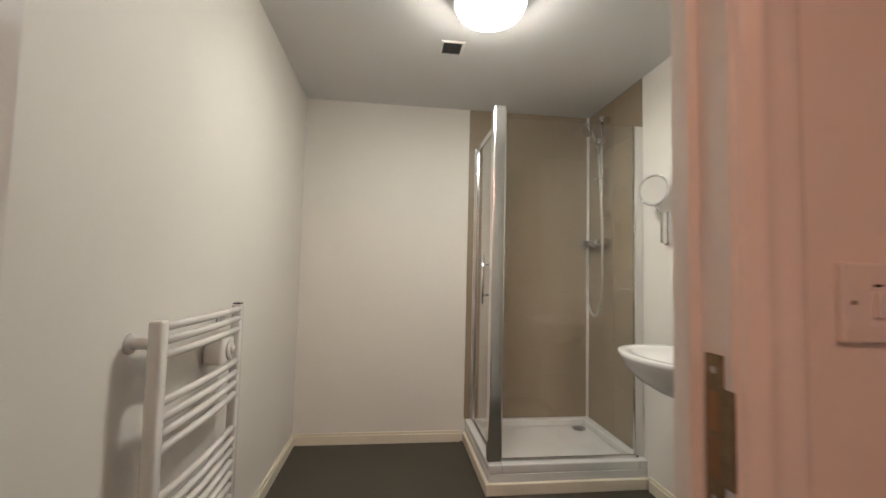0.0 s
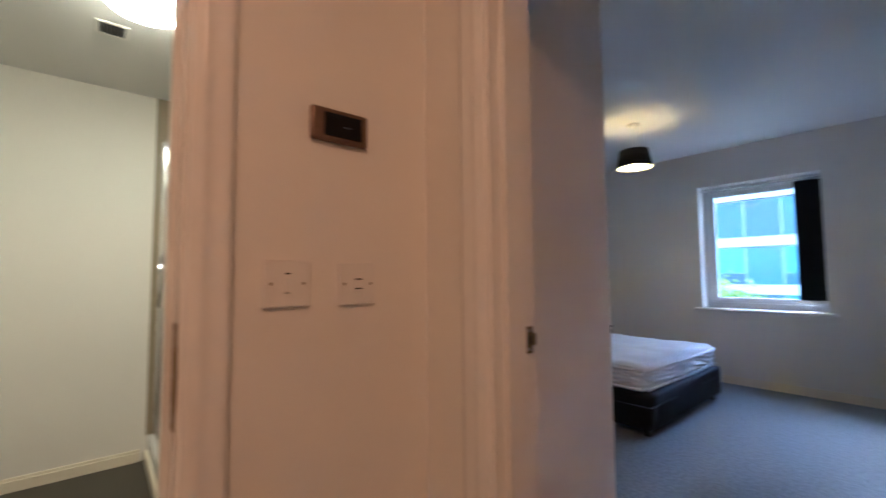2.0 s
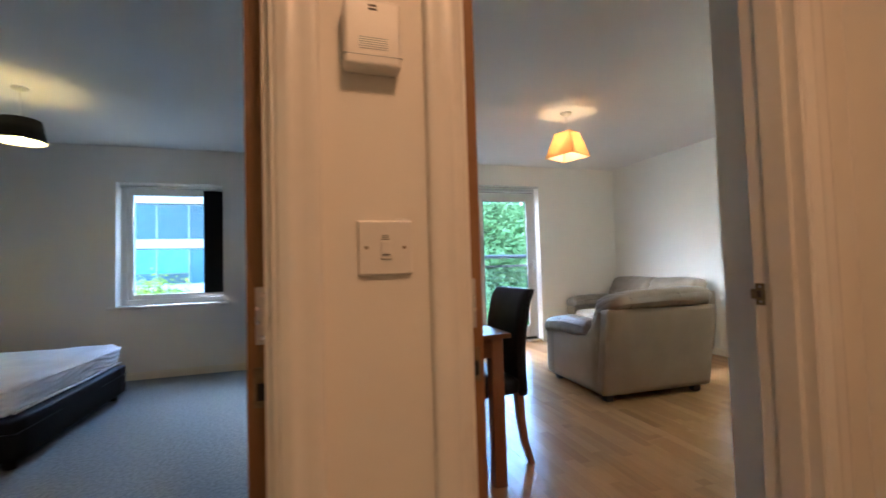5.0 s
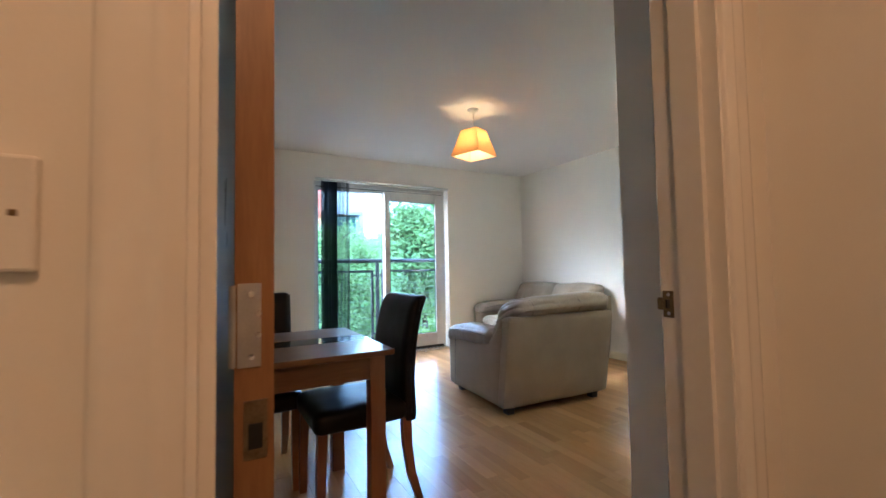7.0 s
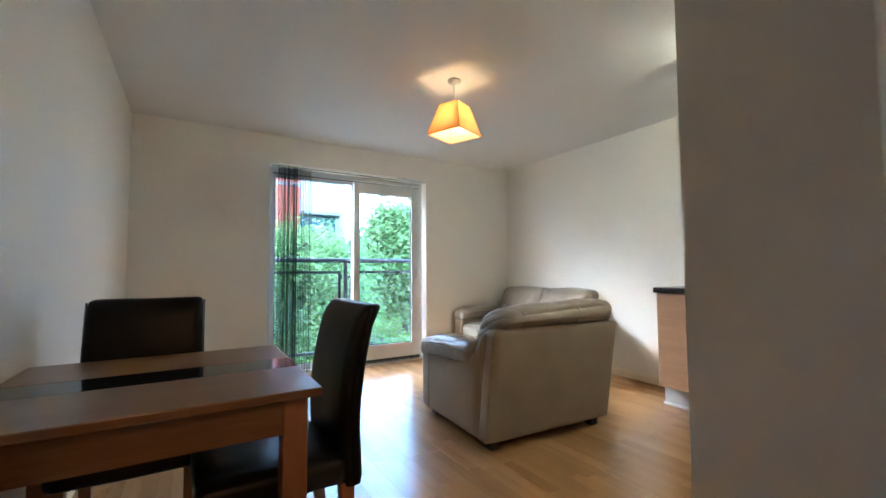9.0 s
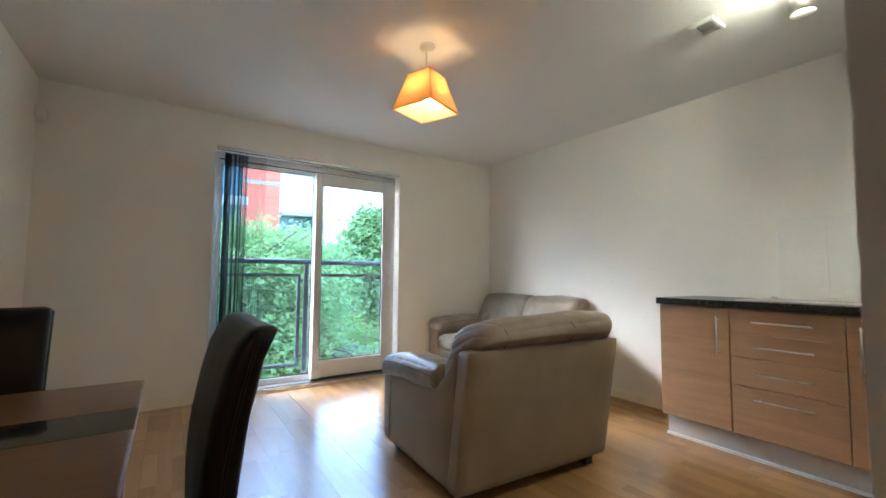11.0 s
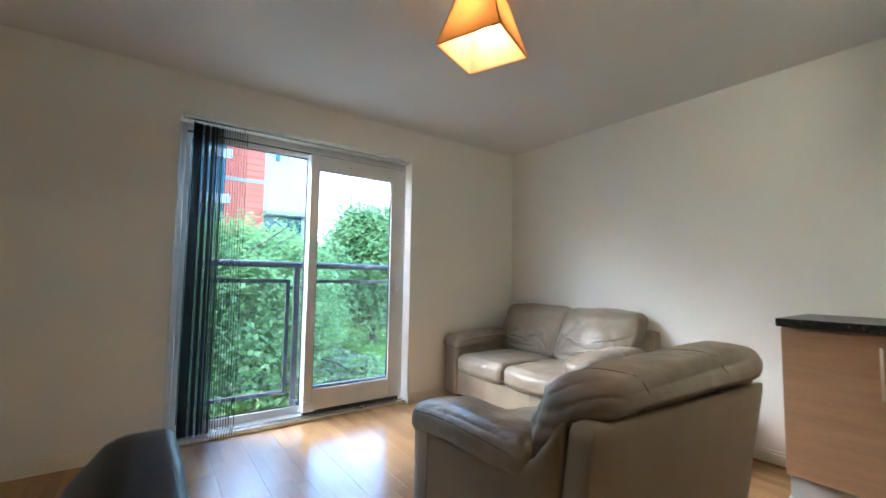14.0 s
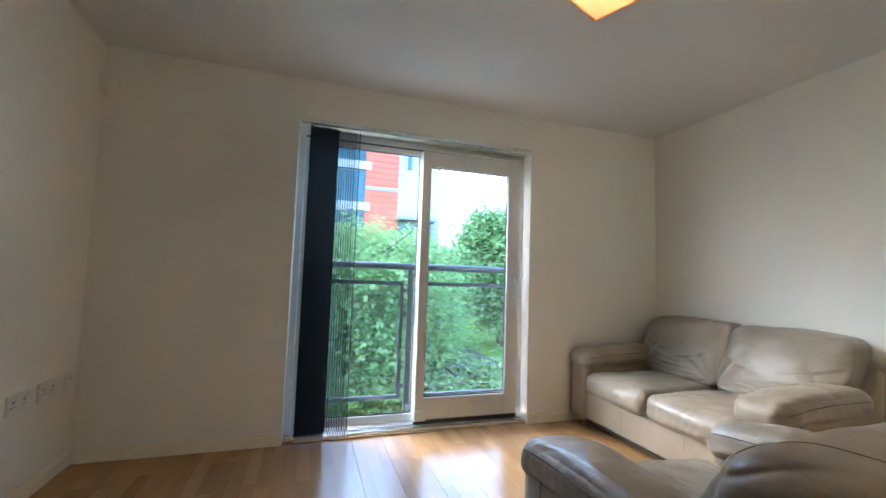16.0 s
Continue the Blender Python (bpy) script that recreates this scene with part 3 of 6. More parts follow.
def lever(parent, x, z, y, s):
    """A lever handle on a round rose, on the face at y that looks along s, lever back towards the hinge."""
    bm = bmesh.new()
    lathe(bm, [(0, 0), (0.026, 0), (0.026, 0.006), (0.022, 0.009), (0.011, 0.010), (0.010, 0.03), (0, 0.03)], 24,
          turn=Matrix.Rotation(radians(-90 * s), 4, "X"))
    bmesh.ops.translate(bm, verts=bm.verts, vec=(x, y, z))
    h = part("door_handle", bm, HANDLEMETAL, parent, "satin steel lever handle", True)
    bm = bmesh.new()
    tube(bm, [(x, y + s * 0.022, z), (x, y + s * 0.043, z), (x - 0.012, y + s * 0.052, z), (x - 0.05, y + s * 0.054, z), (x - 0.105, y + s * 0.052, z - 0.002)], [0.010, 0.010, 0.010, 0.0095, 0.009], 12)
    part("lever", bm, HANDLEMETAL, h, "", True)


def door(name, hinge, width, turn, label, flip=1, handles=True, hinge_z=(0.25, 0.979, 1.75)):
    """A flush leaf, built from its hinge edge along +x, with timber lippings, hinges, lock and levers."""
    e = thing(name, (*hinge, 0.006), label, "door", turn=turn)
    t, h, k = 0.044, HEAD - 0.012, 0.008
    part("leaf", boxes((k, width - k, -t / 2, t / 2, 0, h)), DOORFACE, e)
    part("hinge_lipping", boxes((0, k, -t / 2, t / 2, 0, h)), LIPPING, e, "orange-brown oak edge lipping")
    part("latch_lipping", boxes((width - k, width, -t / 2, t / 2, 0, h)), LIPPING, e, "orange-brown oak edge lipping")
    for z in hinge_z:
        bm = boxes((-0.0025, 0.0, *sorted((-flip * (t / 2 - 0.003), flip * (t / 2 - 0.015))), z - 0.05, z + 0.05))
        hg = part("hinge", bm, STEEL, e, "satin steel butt hinge")
        for i, (dy, dz) in enumerate(((-0.004, 0.037), (0.004, 0.013), (0.004, -0.012), (-0.004, -0.038))):
            bm = bmesh.new()
            lathe(bm, [(0, 0), (0.0042, 0), (0.0036, 0.0012), (0, 0.0008)], 12, turn=Matrix.Rotation(radians(-90), 4, "Y"))
            bmesh.ops.translate(bm, verts=bm.verts, vec=(-0.0026, flip * dy, z + dz))
            part("screw", bm, CHROME, hg)
        bm = bmesh.new()
        tube(bm, [(-0.004, -flip * (t / 2 + 0.003), z - 0.048), (-0.004, -flip * (t / 2 + 0.003), z + 0.048)], 0.004, 10)
        part("knuckle", bm, STEEL, hg)
    bm = boxes((-0.002, 0.0, -0.014, 0.012, 0.82, 0.889))
    pc = part("door_closer", bm, BRASSY, e, "dark steel concealed closer plate")
    part("closer_hole", boxes((-0.0026, -0.002, -0.009, 0.007, 0.832, 0.862), bevel=0.0002), BLACKPLASTIC, pc)
    if handles:
        for s in (1, -1):
            lever(e, width - 0.06, 0.975, s * t / 2, s)
    return e


door("bedroom_door", (1.605, -0.040), 0.775, -1.0, "painted flush door with oak edges, standing open", flip=1)
door("living_room_door", (1.605, -0.440), 0.80, 2.0, "painted flush door with oak edges, standing open into the living room", flip=-1)
door("bathroom_door", (0.212, 0.925), 0.74, 187.0, "painted flush door with oak edges, folded back against the hall wall", flip=1)


# ---------------------------------------------------------------- windows
def pane(name, spec, material, parent):
    ob = part(name, boxes(spec), material, parent)
    ob.visible_shadow = False
    return ob


# sliding patio door
patio = thing("patio_door", (0, 0, 0), "white uPVC sliding patio door with two glazed leaves", "patio door")
patio["kind"] = "structure"
PX0, PX1 = 5.845, 5.925
fy0, fy1, fz = PATIO[0], PATIO[1], PATIO[2]
for nm, s in (("jamb", (PX0, PX1, fy0, fy0 + 0.045, 0.0, fz)), ("jamb", (PX0, PX1, fy1 - 0.045, fy1, 0.0, fz)),
              ("head", (PX0, PX1, fy0 + 0.045, fy1 - 0.045, fz - 0.05, fz)), ("threshold", (PX0 - 0.01, PX1, fy0 + 0.045, fy1 - 0.045, -0.02, 0.03))):
    part(nm, boxes(s, bevel=0.004), UPVC, patio)
part("track", boxes((5.74, 5.833, fy0 + 0.002, fy1 - 0.002, -0.006, 0.018), (5.75, 5.762, fy0 + 0.002, fy1 - 0.002, 0.018, 0.030), (5.798, 5.810, fy0 + 0.002, fy1 - 0.002, 0.018, 0.034)), ALU, patio,
     "aluminium floor track")


def leaf(x0, x1, y0, y1, z0, z1, rails, parent, label):
    left, right, bottom, top = rails
    bm = bmesh.new()
    box(bm, x0, x1, y0, y0 + right, z0, z1, 0.005)
    box(bm, x0, x1, y1 - left, y1, z0, z1, 0.005)
    box(bm, x0, x1, y0 + right, y1 - left, z0, z0 + bottom, 0.005)
    box(bm, x0, x1, y0 + right, y1 - left, z1 - top, z1, 0.005)
    lf = part("sash", bm, UPVC, parent, label)
    bm = bmesh.new()
    g, w = 0.008, 0.004
    for s in ((y0 + right - w, y0 + right + g, z0 + bottom, z1 - top), (y1 - left - g, y1 - left + w, z0 + bottom, z1 - top),
              (y0 + right, y1 - left, z0 + bottom - w, z0 + bottom + g), (y0 + right, y1 - left, z1 - top - g, z1 - top + w)):
        box(bm, x0 + 0.016, x1 - 0.016, *s)
    part("gasket", bm, GASKET, lf)
    pane("pane", ((x0 + x1) / 2 - 0.003, (x0 + x1) / 2 + 0.003, y0 + right, y1 - left, z0 + bottom, z1 - top), GLASS, lf)
    return lf


leaf(5.885, 5.922, -2.265, fy1 - 0.046, 0.031, fz - 0.051, (0.03, 0.045, 0.055, 0.035), patio, "fixed glazed leaf")
slide = leaf(5.800, 5.840, -3.030, -2.218, 0.060, 2.008, (0.066, 0.112, 0.155, 0.115), patio, "sliding glazed leaf")
bm = bmesh.new()
box(bm, 5.786, 5.800, -3.002, -2.975, 0.94, 1.10, 0.004)
box(bm, 5.758, 5.772, -3.000, -2.980, 0.955, 1.085, 0.005)
box(bm, 5.770, 5.788, -2.998, -2.982, 0.955, 0.972)
box(bm, 5.770, 5.788, -2.998, -2.982, 1.068, 1.085)
part("pull_handle", bm, UPVC, slide, "white plastic pull handle")
part("bumper", boxes((5.786, 5.806, -2.30, -2.213, 0.056, 0.13), bevel=0.004), UPVC, slide)
# shade between leaf and track, put in as a solid dark strip
part("shadow_gap", boxes((5.812, 5.834, -3.028, -2.22, 0.022, 0.060)), GASKET, slide, "dark strip put in for the shadow gap over the track")
part("head_track", boxes((5.834, 5.844, fy0 + 0.046, fy1 - 0.046, 2.011, 2.020)), GASKET, patio, "dark head track")

# window of the bedroom
win = thing("window_bedroom", (0, 0, 0), "white uPVC bedroom window with a projecting sill", "window")
win["kind"] = "structure"
w0, w1, wz0, wz1 = BEDWIN
part("window_sill", boxes((5.685, 5.86, w0 - 0.06, w1 + 0.06, wz0 - 0.022, wz0 + 0.004), bevel=0.006), GLOSS, win, "white gloss window sill")
bm = bmesh.new()
for s in ((w0, w0 + 0.055, wz0 + 0.004, wz1), (w1 - 0.055, w1, wz0 + 0.004, wz1), (w0 + 0.055, w1 - 0.055, wz0 + 0.004, wz0 + 0.06), (w0 + 0.055, w1 - 0.055, wz1 - 0.06, wz1)):
    box(bm, 5.86, 5.93, *s, 0.004)
part("window_frame", bm, UPVC, win)
bm = bmesh.new()
for s in ((w0 + 0.055, w0 + 0.105, wz0 + 0.06, wz1 - 0.06), (w1 - 0.105, w1 - 0.055, wz0 + 0.06, wz1 - 0.06), (w0 + 0.105, w1 - 0.105, wz0 + 0.06, wz0 + 0.11), (w0 + 0.105, w1 - 0.105, wz1 - 0.11, wz1 - 0.06)):
    box(bm, 5.868, 5.918, *s, 0.004)
sash = part("sash", bm, UPVC, win)
pane("pane", (5.89, 5.896, w0 + 0.105, w1 - 0.105, wz0 + 0.11, wz1 - 0.11), GLASS, sash)


def vertical_blind(name, x, y0, y1, z0, z1, count, lean, label, rail_y0, rail_y1, spread):
    """Louvres drawn together on a rail, each a thin strip with a bottom weight."""
    e = thing(name, (x, rail_y1, z1), label, "blind")
    part("head_rail", boxes((-0.02, 0.02, rail_y0 - rail_y1, 0.0, 0.0, 0.028), bevel=0.004), ALU, e, "slim grey head rail")
    for i in range(count):
        f = i / (count - 1)
        f = f * 0.56 / spread if f < spread else 0.56 + 0.44 * (f - spread) / (1 - spread)
        y = y1 + (y0 - y1) * f - rail_y1
        bm = bmesh.new()
        n = 6
        turn = Matrix.Translation((random.uniform(-0.004, 0.004), y, 0)) @ Matrix.Rotation(radians(lean + random.uniform(-2.5, 2.5)), 4, "Z")
        rows = [[bm.verts.new(turn @ Vector((-0.0445 + 0.089 * k / n, 0.003 * math.sin(math.pi * k / n), zz))) for k in range(n + 1)] for zz in (-0.012, (z0 - z1) * 0.5, z0 - z1)]
        for a, b in zip(rows, rows[1:]):
            for k in range(n):
                bm.faces.new((a[k], a[k + 1], b[k + 1], b[k]))
        bmesh.ops.solidify(bm, geom=bm.faces[:], thickness=0.0012)
        lv = part("louvre", bm, BLIND, e)
        part("bottom_weight", boxes((-0.044, 0.044, -0.002, 0.002, z0 - z1 - 0.012, z0 - z1 + 0.012)), WHITEPLASTIC, lv).matrix_basis = turn
    bm = bmesh.new()
    tube(bm, [(0.03, 0.0, 0), (0.032, 0.004, -0.8), (0.03, -0.006, z0 - z1 + 0.3)], 0.0018, 6)
    part("cord", bm, WHITEPLASTIC, e)
    return e


vertical_blind("vertical_blind", 5.70, -1.742, -1.428, 0.045, 2.056, 38, -9.5, "black cloth vertical blind drawn to one side of the patio door", -3.052, -1.362, 0.76)
vertical_blind("vertical_blind", 5.80, 0.945, 0.825, 0.83, 1.95, 12, -62.0, "black cloth vertical blind drawn to one side of the window", w0 + 0.01, w1 - 0.01, 0.56)

# ---------------------------------------------------------------- lamps
ceiling_lamp = thing("ceiling_light", (0.98, 2.12, BATH_CEILING), "round flush ceiling light with an opal diffuser, lit", "ceiling light")
bm = bmesh.new()
lathe(bm, [(0, 0), (0.139, 0), (0.141, -0.004), (0.147, -0.058), (0.143, -0.062), (0, -0.062)], 48)
part("base", bm, WHITEPLASTIC, ceiling_lamp, "cream metal base ring", True)
bm = bmesh.new()
lathe(bm, [(0.132, -0.063), (0.132, -0.080), (0.126, -0.090), (0.10, -0.095), (0, -0.097)], 48)
part("diffuser", bm, OPAL, ceiling_lamp, "glowing opal diffuser", True)

hall_lamp = thing("ceiling_light", (0.40, -0.40, CEILING), "round flush ceiling light with an opal diffuser, lit", "ceiling light")
bm = bmesh.new()
lathe(bm, [(0, 0), (0.148, 0), (0.150, -0.036), (0.146, -0.040), (0, -0.040)], 48)
part("base", bm, WHITEPLASTIC, hall_lamp, "white metal base ring", True)
bm = bmesh.new()
lathe(bm, [(0.141, -0.041), (0.141, -0.068), (0.132, -0.080), (0.10, -0.087), (0, -0.090)], 48)
HALLOPAL = lamp_glow("hall_opal_diffuser", (1.0, 0.47, 0.19), 4.3)
part("diffuser", bm, HALLOPAL, hall_lamp, "glowing opal diffuser", True)


def pendant(name, at, drop, label, glow):
    e = thing(name, at, label, "pendant lamp")
    bm = bmesh.new()
    lathe(bm, [(0, 0), (0.045, 0), (0.045, -0.012), (0.03, -0.026), (0.012, -0.032), (0, -0.032)], 28)
    part("ceiling_rose", bm, WHITEPLASTIC, e, "white plastic ceiling rose", True)
    bm = bmesh.new()
    tube(bm, [(0, 0, -0.03), (0.001, 0, -0.1), (0, 0, -drop)], 0.0035, 8)
    part("cord", bm, WHITEPLASTIC, e)
    bm = bmesh.new()
    lathe(bm, [(0, 0), (0.012, 0), (0.02, -0.02), (0.02, -0.055), (0.0, -0.055)], 20, at=(0, 0, -drop))
    part("lamp_holder", bm, WHITEPLASTIC, e, "", True)
    bm = bmesh.new()
    lathe(bm, [(0.0, 0), (0.013, 0), (0.016, -0.02), (0.030, -0.05), (0.032, -0.07), (0.022, -0.095), (0, -0.102)], 20, at=(0, 0, -drop - 0.056))
    part("bulb", bm, glow, e, "glowing bulb", True)
    return e


liv_lamp = pendant("pendant_lamp", (3.872, -2.272, CEILING), 0.17, "amber cloth pyramid pendant lamp, lit", BULB)
# square tapering shade, open above and below
bm = bmesh.new()
top, bot, zt, zb = 0.075, 0.136, 2.185 - CEILING, 1.972 - CEILING
rows = []
for f in (0, 0.25, 0.5, 0.75, 1.0):
    h, z = top + (bot - top) * f, zt + (zb - zt) * f
    ring = []
    for sx, sy, ex, ey in ((-1, -1, 1, -1), (1, -1, 1, 1), (1, 1, -1, 1), (-1, 1, -1, -1)):
        for k in range(6):
            ring.append(bm.verts.new((h * (sx + (ex - sx) * k / 6), h * (sy + (ey - sy) * k / 6), z)))
    rows.append(ring)
for a, b in zip(rows, rows[1:]):
    for k in range(24):
        bm.faces.new((a[k], a[(k + 1) % 24], b[(k + 1) % 24], b[k]))
SHADE_TURN = Matrix.Rotation(radians(22), 4, "Z")
bmesh.ops.transform(bm, matrix=SHADE_TURN, verts=bm.verts)
shade = part("shade", bm, AMBER, liv_lamp, "amber cloth pyramid shade")
bm = bmesh.new()
for h, z, r in ((top, zt, 0.003), (bot, zb, 0.004)):
    c = [SHADE_TURN @ Vector((sx * h, sy * h, z)) for sx, sy in ((-1, -1), (1, -1), (1, 1), (-1, 1))]
    for i in range(4):
        tube(bm, [c[i], c[(i + 1) % 4]], r, 6)
ct, cb = [[SHADE_TURN @ Vector((sx * h, sy * h, z)) for sx, sy in ((-1, -1), (1, -1), (1, 1), (-1, 1))] for h, z in ((top, zt), (bot, zb))]
for i in range(4):
    tube(bm, [ct[i], cb[i]], 0.003, 6)
    tube(bm, [ct[i], (0, 0, zt - 0.03)], 0.0015, 6)
part("shade_trim", bm, AMBER, shade)
bm = bmesh.new()
rows = []
for h, z in ((top - 0.003, zt), (bot - 0.003, zb + 0.001)):
    rows.append([bm.verts.new(SHADE_TURN @ Vector((sx * h, sy * h, z))) for sx, sy in ((-1, -1), (1, -1), (1, 1), (-1, 1))])
for k in range(4):
    bm.faces.new((rows[0][k], rows[0][(k + 1) % 4], rows[1][(k + 1) % 4], rows[1][k]))
part("lining", bm, CREAMLINING, shade, "cream inner lining")

bed_lamp = pendant("pendant_lamp", (4.32, 1.765, CEILING), 0.20, "black cloth drum pendant lamp, lit", DIMBULB)
bm = bmesh.new()
lathe(bm, [(0.110, 2.137 - CEILING), (0.112, 2.139 - CEILING), (0.141, 1.990 - CEILING), (0.139, 1.990 - CEILING)], 44)
shade = part("shade", bm, DARKSHADE, bed_lamp, "black cloth drum shade", True)
bm = bmesh.new()
lathe(bm, [(0.109, 2.136 - CEILING), (0.137, 1.991 - CEILING)], 44)
part("lining", bm, SHADELINING, shade, "pale inner lining", True)
bm = bmesh.new()
for a in range(3):
    q = 2 * math.pi * a / 3
    tube(bm, [(0.02 * math.cos(q), 0.02 * math.sin(q), -0.24), (0.109 * math.cos(q), 0.109 * math.sin(q), -0.235)], 0.002, 6)
part("spider", bm, STEEL, shade)

kspot = thing("spotlight_bar", (2.37, -3.25, CEILING), "steel ceiling bar with three small spotlights over the kitchen, lit", "spotlight")
bm = bmesh.new()
box(bm, -0.02, 0.02, -0.36, 0.36, -0.022, 0.0, 0.006)
part("bar", bm, STEEL, kspot, "", True)
# unseen heads; the first is added large and low to shade the south wall
for x, y, drop, tip, lean, r, deep in ((0.10, -0.15, 0.026, 0, 0, 0.05, 0.12), (0.0, 0.0, 0.05, -25, -68, 0.030, 0.06), (0.0, 0.28, 0.026, 20, 50, 0.044, 0.115)):
    t_ = Matrix.Translation((x, y, -drop)) @ Matrix.Rotation(radians(tip), 4, "X") @ Matrix.Rotation(radians(lean), 4, "Y")
    bm = bmesh.new()
    lathe(bm, [(0, 0.01), (0.010, 0.01), (0.010, -0.01), (r * 0.75, -0.015), (r * 0.97, -0.045), (r, -deep), (r - 0.004, -deep), (r - 0.005, -0.05)], 24, turn=t_)
    tube(bm, [(0, y, -0.012), (x, y, -drop)], 0.008, 10)
    sp = part("spot_head", bm, STEEL, kspot, "", True)
    bm = bmesh.new()
    lathe(bm, [(0, -0.03), (0.020, -0.03), (0.0262, -0.056), (0.026, -0.062), (0.018, -0.068), (0, -0.070)], 24, turn=t_)
    part("bulb", bm, SPOTGLOW, sp, "glowing bulb", True)


# ---------------------------------------------------------------- bathroom
def ceiling_vent(name, x0, x1, y0, y1, z, n, dark, label, deep=0.008):
    e = thing(name, ((x0 + x1) / 2, (y0 + y1) / 2, z), label, "air vent")
    hx, hy = (x1 - x0) / 2, (y1 - y0) / 2
    f = 0.014
    part("frame", boxes((-hx, -hx + f, -hy, hy, -deep, 0), (hx - f, hx, -hy, hy, -deep, 0), (-hx + f, hx - f, -hy, -hy + f, -deep, 0), (-hx + f, hx - f, hy - f, hy, -deep, 0), bevel=0.002), WHITEPLASTIC, e)
    part("backing", boxes((-hx + f, hx - f, -hy + f, hy - f, -0.003, -0.001)), BLACKPLASTIC, e)
    for i in range(n):
        x = -hx + f + (2 * hx - 2 * f) * (i + 0.5) / n
        bm = bmesh.new()
        box(bm, -0.0012, 0.0012, -hy + f, hy - f, -0.005, 0.005, turn=Matrix.Translation((x, 0, -deep + 0.002)) @ Matrix.Rotation(radians(35), 4, "Y"))
        part("slat", bm, BLACKPLASTIC if dark else WHITEPLASTIC, e)
    return e


ceiling_vent("ceiling_vent", 0.825, 0.945, 2.488, 2.615, BATH_CEILING, 7, True, "small square extractor grille with a black face")
kv = ceiling_vent("ceiling_vent", 2.80, 2.92, -3.46, -3.32, CEILING, 9, False, "white louvred ceiling vent over the kitchen", 0.022)


def towel_radiator():
    e = thing("towel_radiator", (0.026, 1.845, 0.0), "white ladder towel radiator with a thermostat, on the wall", "radiator")
    x = 0.062
    for y in (-0.246, 0.246):
        bm = bmesh.new()
        box(bm, x - 0.016, x + 0.016, y - 0.018, y + 0.018, 0.16, 0.985, 0.008, 3)
        part("upright", bm, GLOSS, e, "", True)
        for z in (0.93, 0.30):
            bm = bmesh.new()
            tube(bm, [(0.0, y, z), (x - 0.015, y, z)], 0.013, 14)
            lathe(bm, [(0, 0), (0.024, 0), (0.022, 0.008), (0, 0.008)], 18, at=(0.0, y, z), turn=Matrix.Rotation(radians(90), 4, "Y"))
            part("bracket", bm, GLOSS, e, "", True)
    for z in (0.968, 0.935, 0.900, 0.790, 0.752, 0.716, 0.679, 0.565, 0.527, 0.489, 0.451, 0.413, 0.375, 0.337, 0.24, 0.20):
        bm = bmesh.new()
        tube(bm, [(x + 0.006, -0.234, z), (x + 0.012, -0.1, z), (x + 0.014, 0, z), (x + 0.012, 0.1, z), (x + 0.006, 0.234, z)], 0.0105, 12)
        part("rail", bm, GLOSS, e, "", True)
    bm = bmesh.new()
    box(bm, 0.012, 0.074, 0.10, 0.20, 0.800, 0.888, 0.014, 3)
    th = part("thermostat", bm, WHITEPLASTIC, e, "white thermostat box", True)
    bm = bmesh.new()
    lathe(bm, [(0, 0), (0.030, 0), (0.030, 0.004), (0.024, 0.008), (0, 0.008)], 28, at=(0.074, 0.155, 0.842), turn=Matrix.Rotation(radians(90), 4, "Y"))
    part("dial", bm, WHITEPLASTIC, th, "", True)
    bm = bmesh.new()
    lathe(bm, [(0, 0), (0.013, 0), (0.013, 0.006), (0, 0.006)], 16, at=(0.082, 0.155, 0.842), turn=Matrix.Rotation(radians(90), 4, "Y"))
    part("knob", bm, WHITEPLASTIC, th, "", True)
    bm = bmesh.new()
    tube(bm, [(0.06, 0.2, 0.30), (0.05, 0.255, 0.29), (0.03, 0.28, 0.32), (0.012, 0.27, 0.36)], 0.003, 8)
    part("cable", bm, WHITEPLASTIC, e)
    part("bleed_valve", boxes((x - 0.012, x + 0.012, 0.231, 0.261, 0.985, 0.989)), BLACKPLASTIC, e)


towel_radiator()

# shower corner
SX0, SX1, SY0, SY1 = 1.165, 2.0, 2.675, 3.32
tray = thing("shower_tray", ((SX0 + SX1) / 2, (SY0 + SY1) / 2, 0), "white acrylic shower tray on a skirted plinth", "shower tray")
ox, oy = (SX0 + SX1) / 2, (SY0 + SY1) / 2
part("plinth", boxes((1.118 - ox, SX1 - 0.001 - ox, 2.632 - oy, SY1 - 0.001 - oy, 0.0, 0.058), bevel=0.004), SKIRT, tray, "cream painted plinth")
bm = boxes((1.135 - ox, SX1 - 0.001 - ox, 2.648 - oy, SY1 - 0.001 - oy, 0.058, 0.10), bevel=0.004)
for s in ((1.135, 1.205, 2.648, 3.319), (1.95, 1.999, 2.648, 3.319), (1.205, 1.95, 2.648, 2.718), (1.205, 1.95, 3.27, 3.319)):
    box(bm, s[0] - ox, s[1] - ox, s[2] - oy, s[3] - oy, 0.10, 0.145, 0.006)
part("basin", bm, TRAY, tray)
bm = bmesh.new()
lathe(bm, [(0, 0.104), (0.045, 0.104), (0.043, 0.100), (0, 0.100)], 24, at=(0.30, 0.22, 0))
part("drain", bm, CHROME, tray, "chrome drain cover", True)

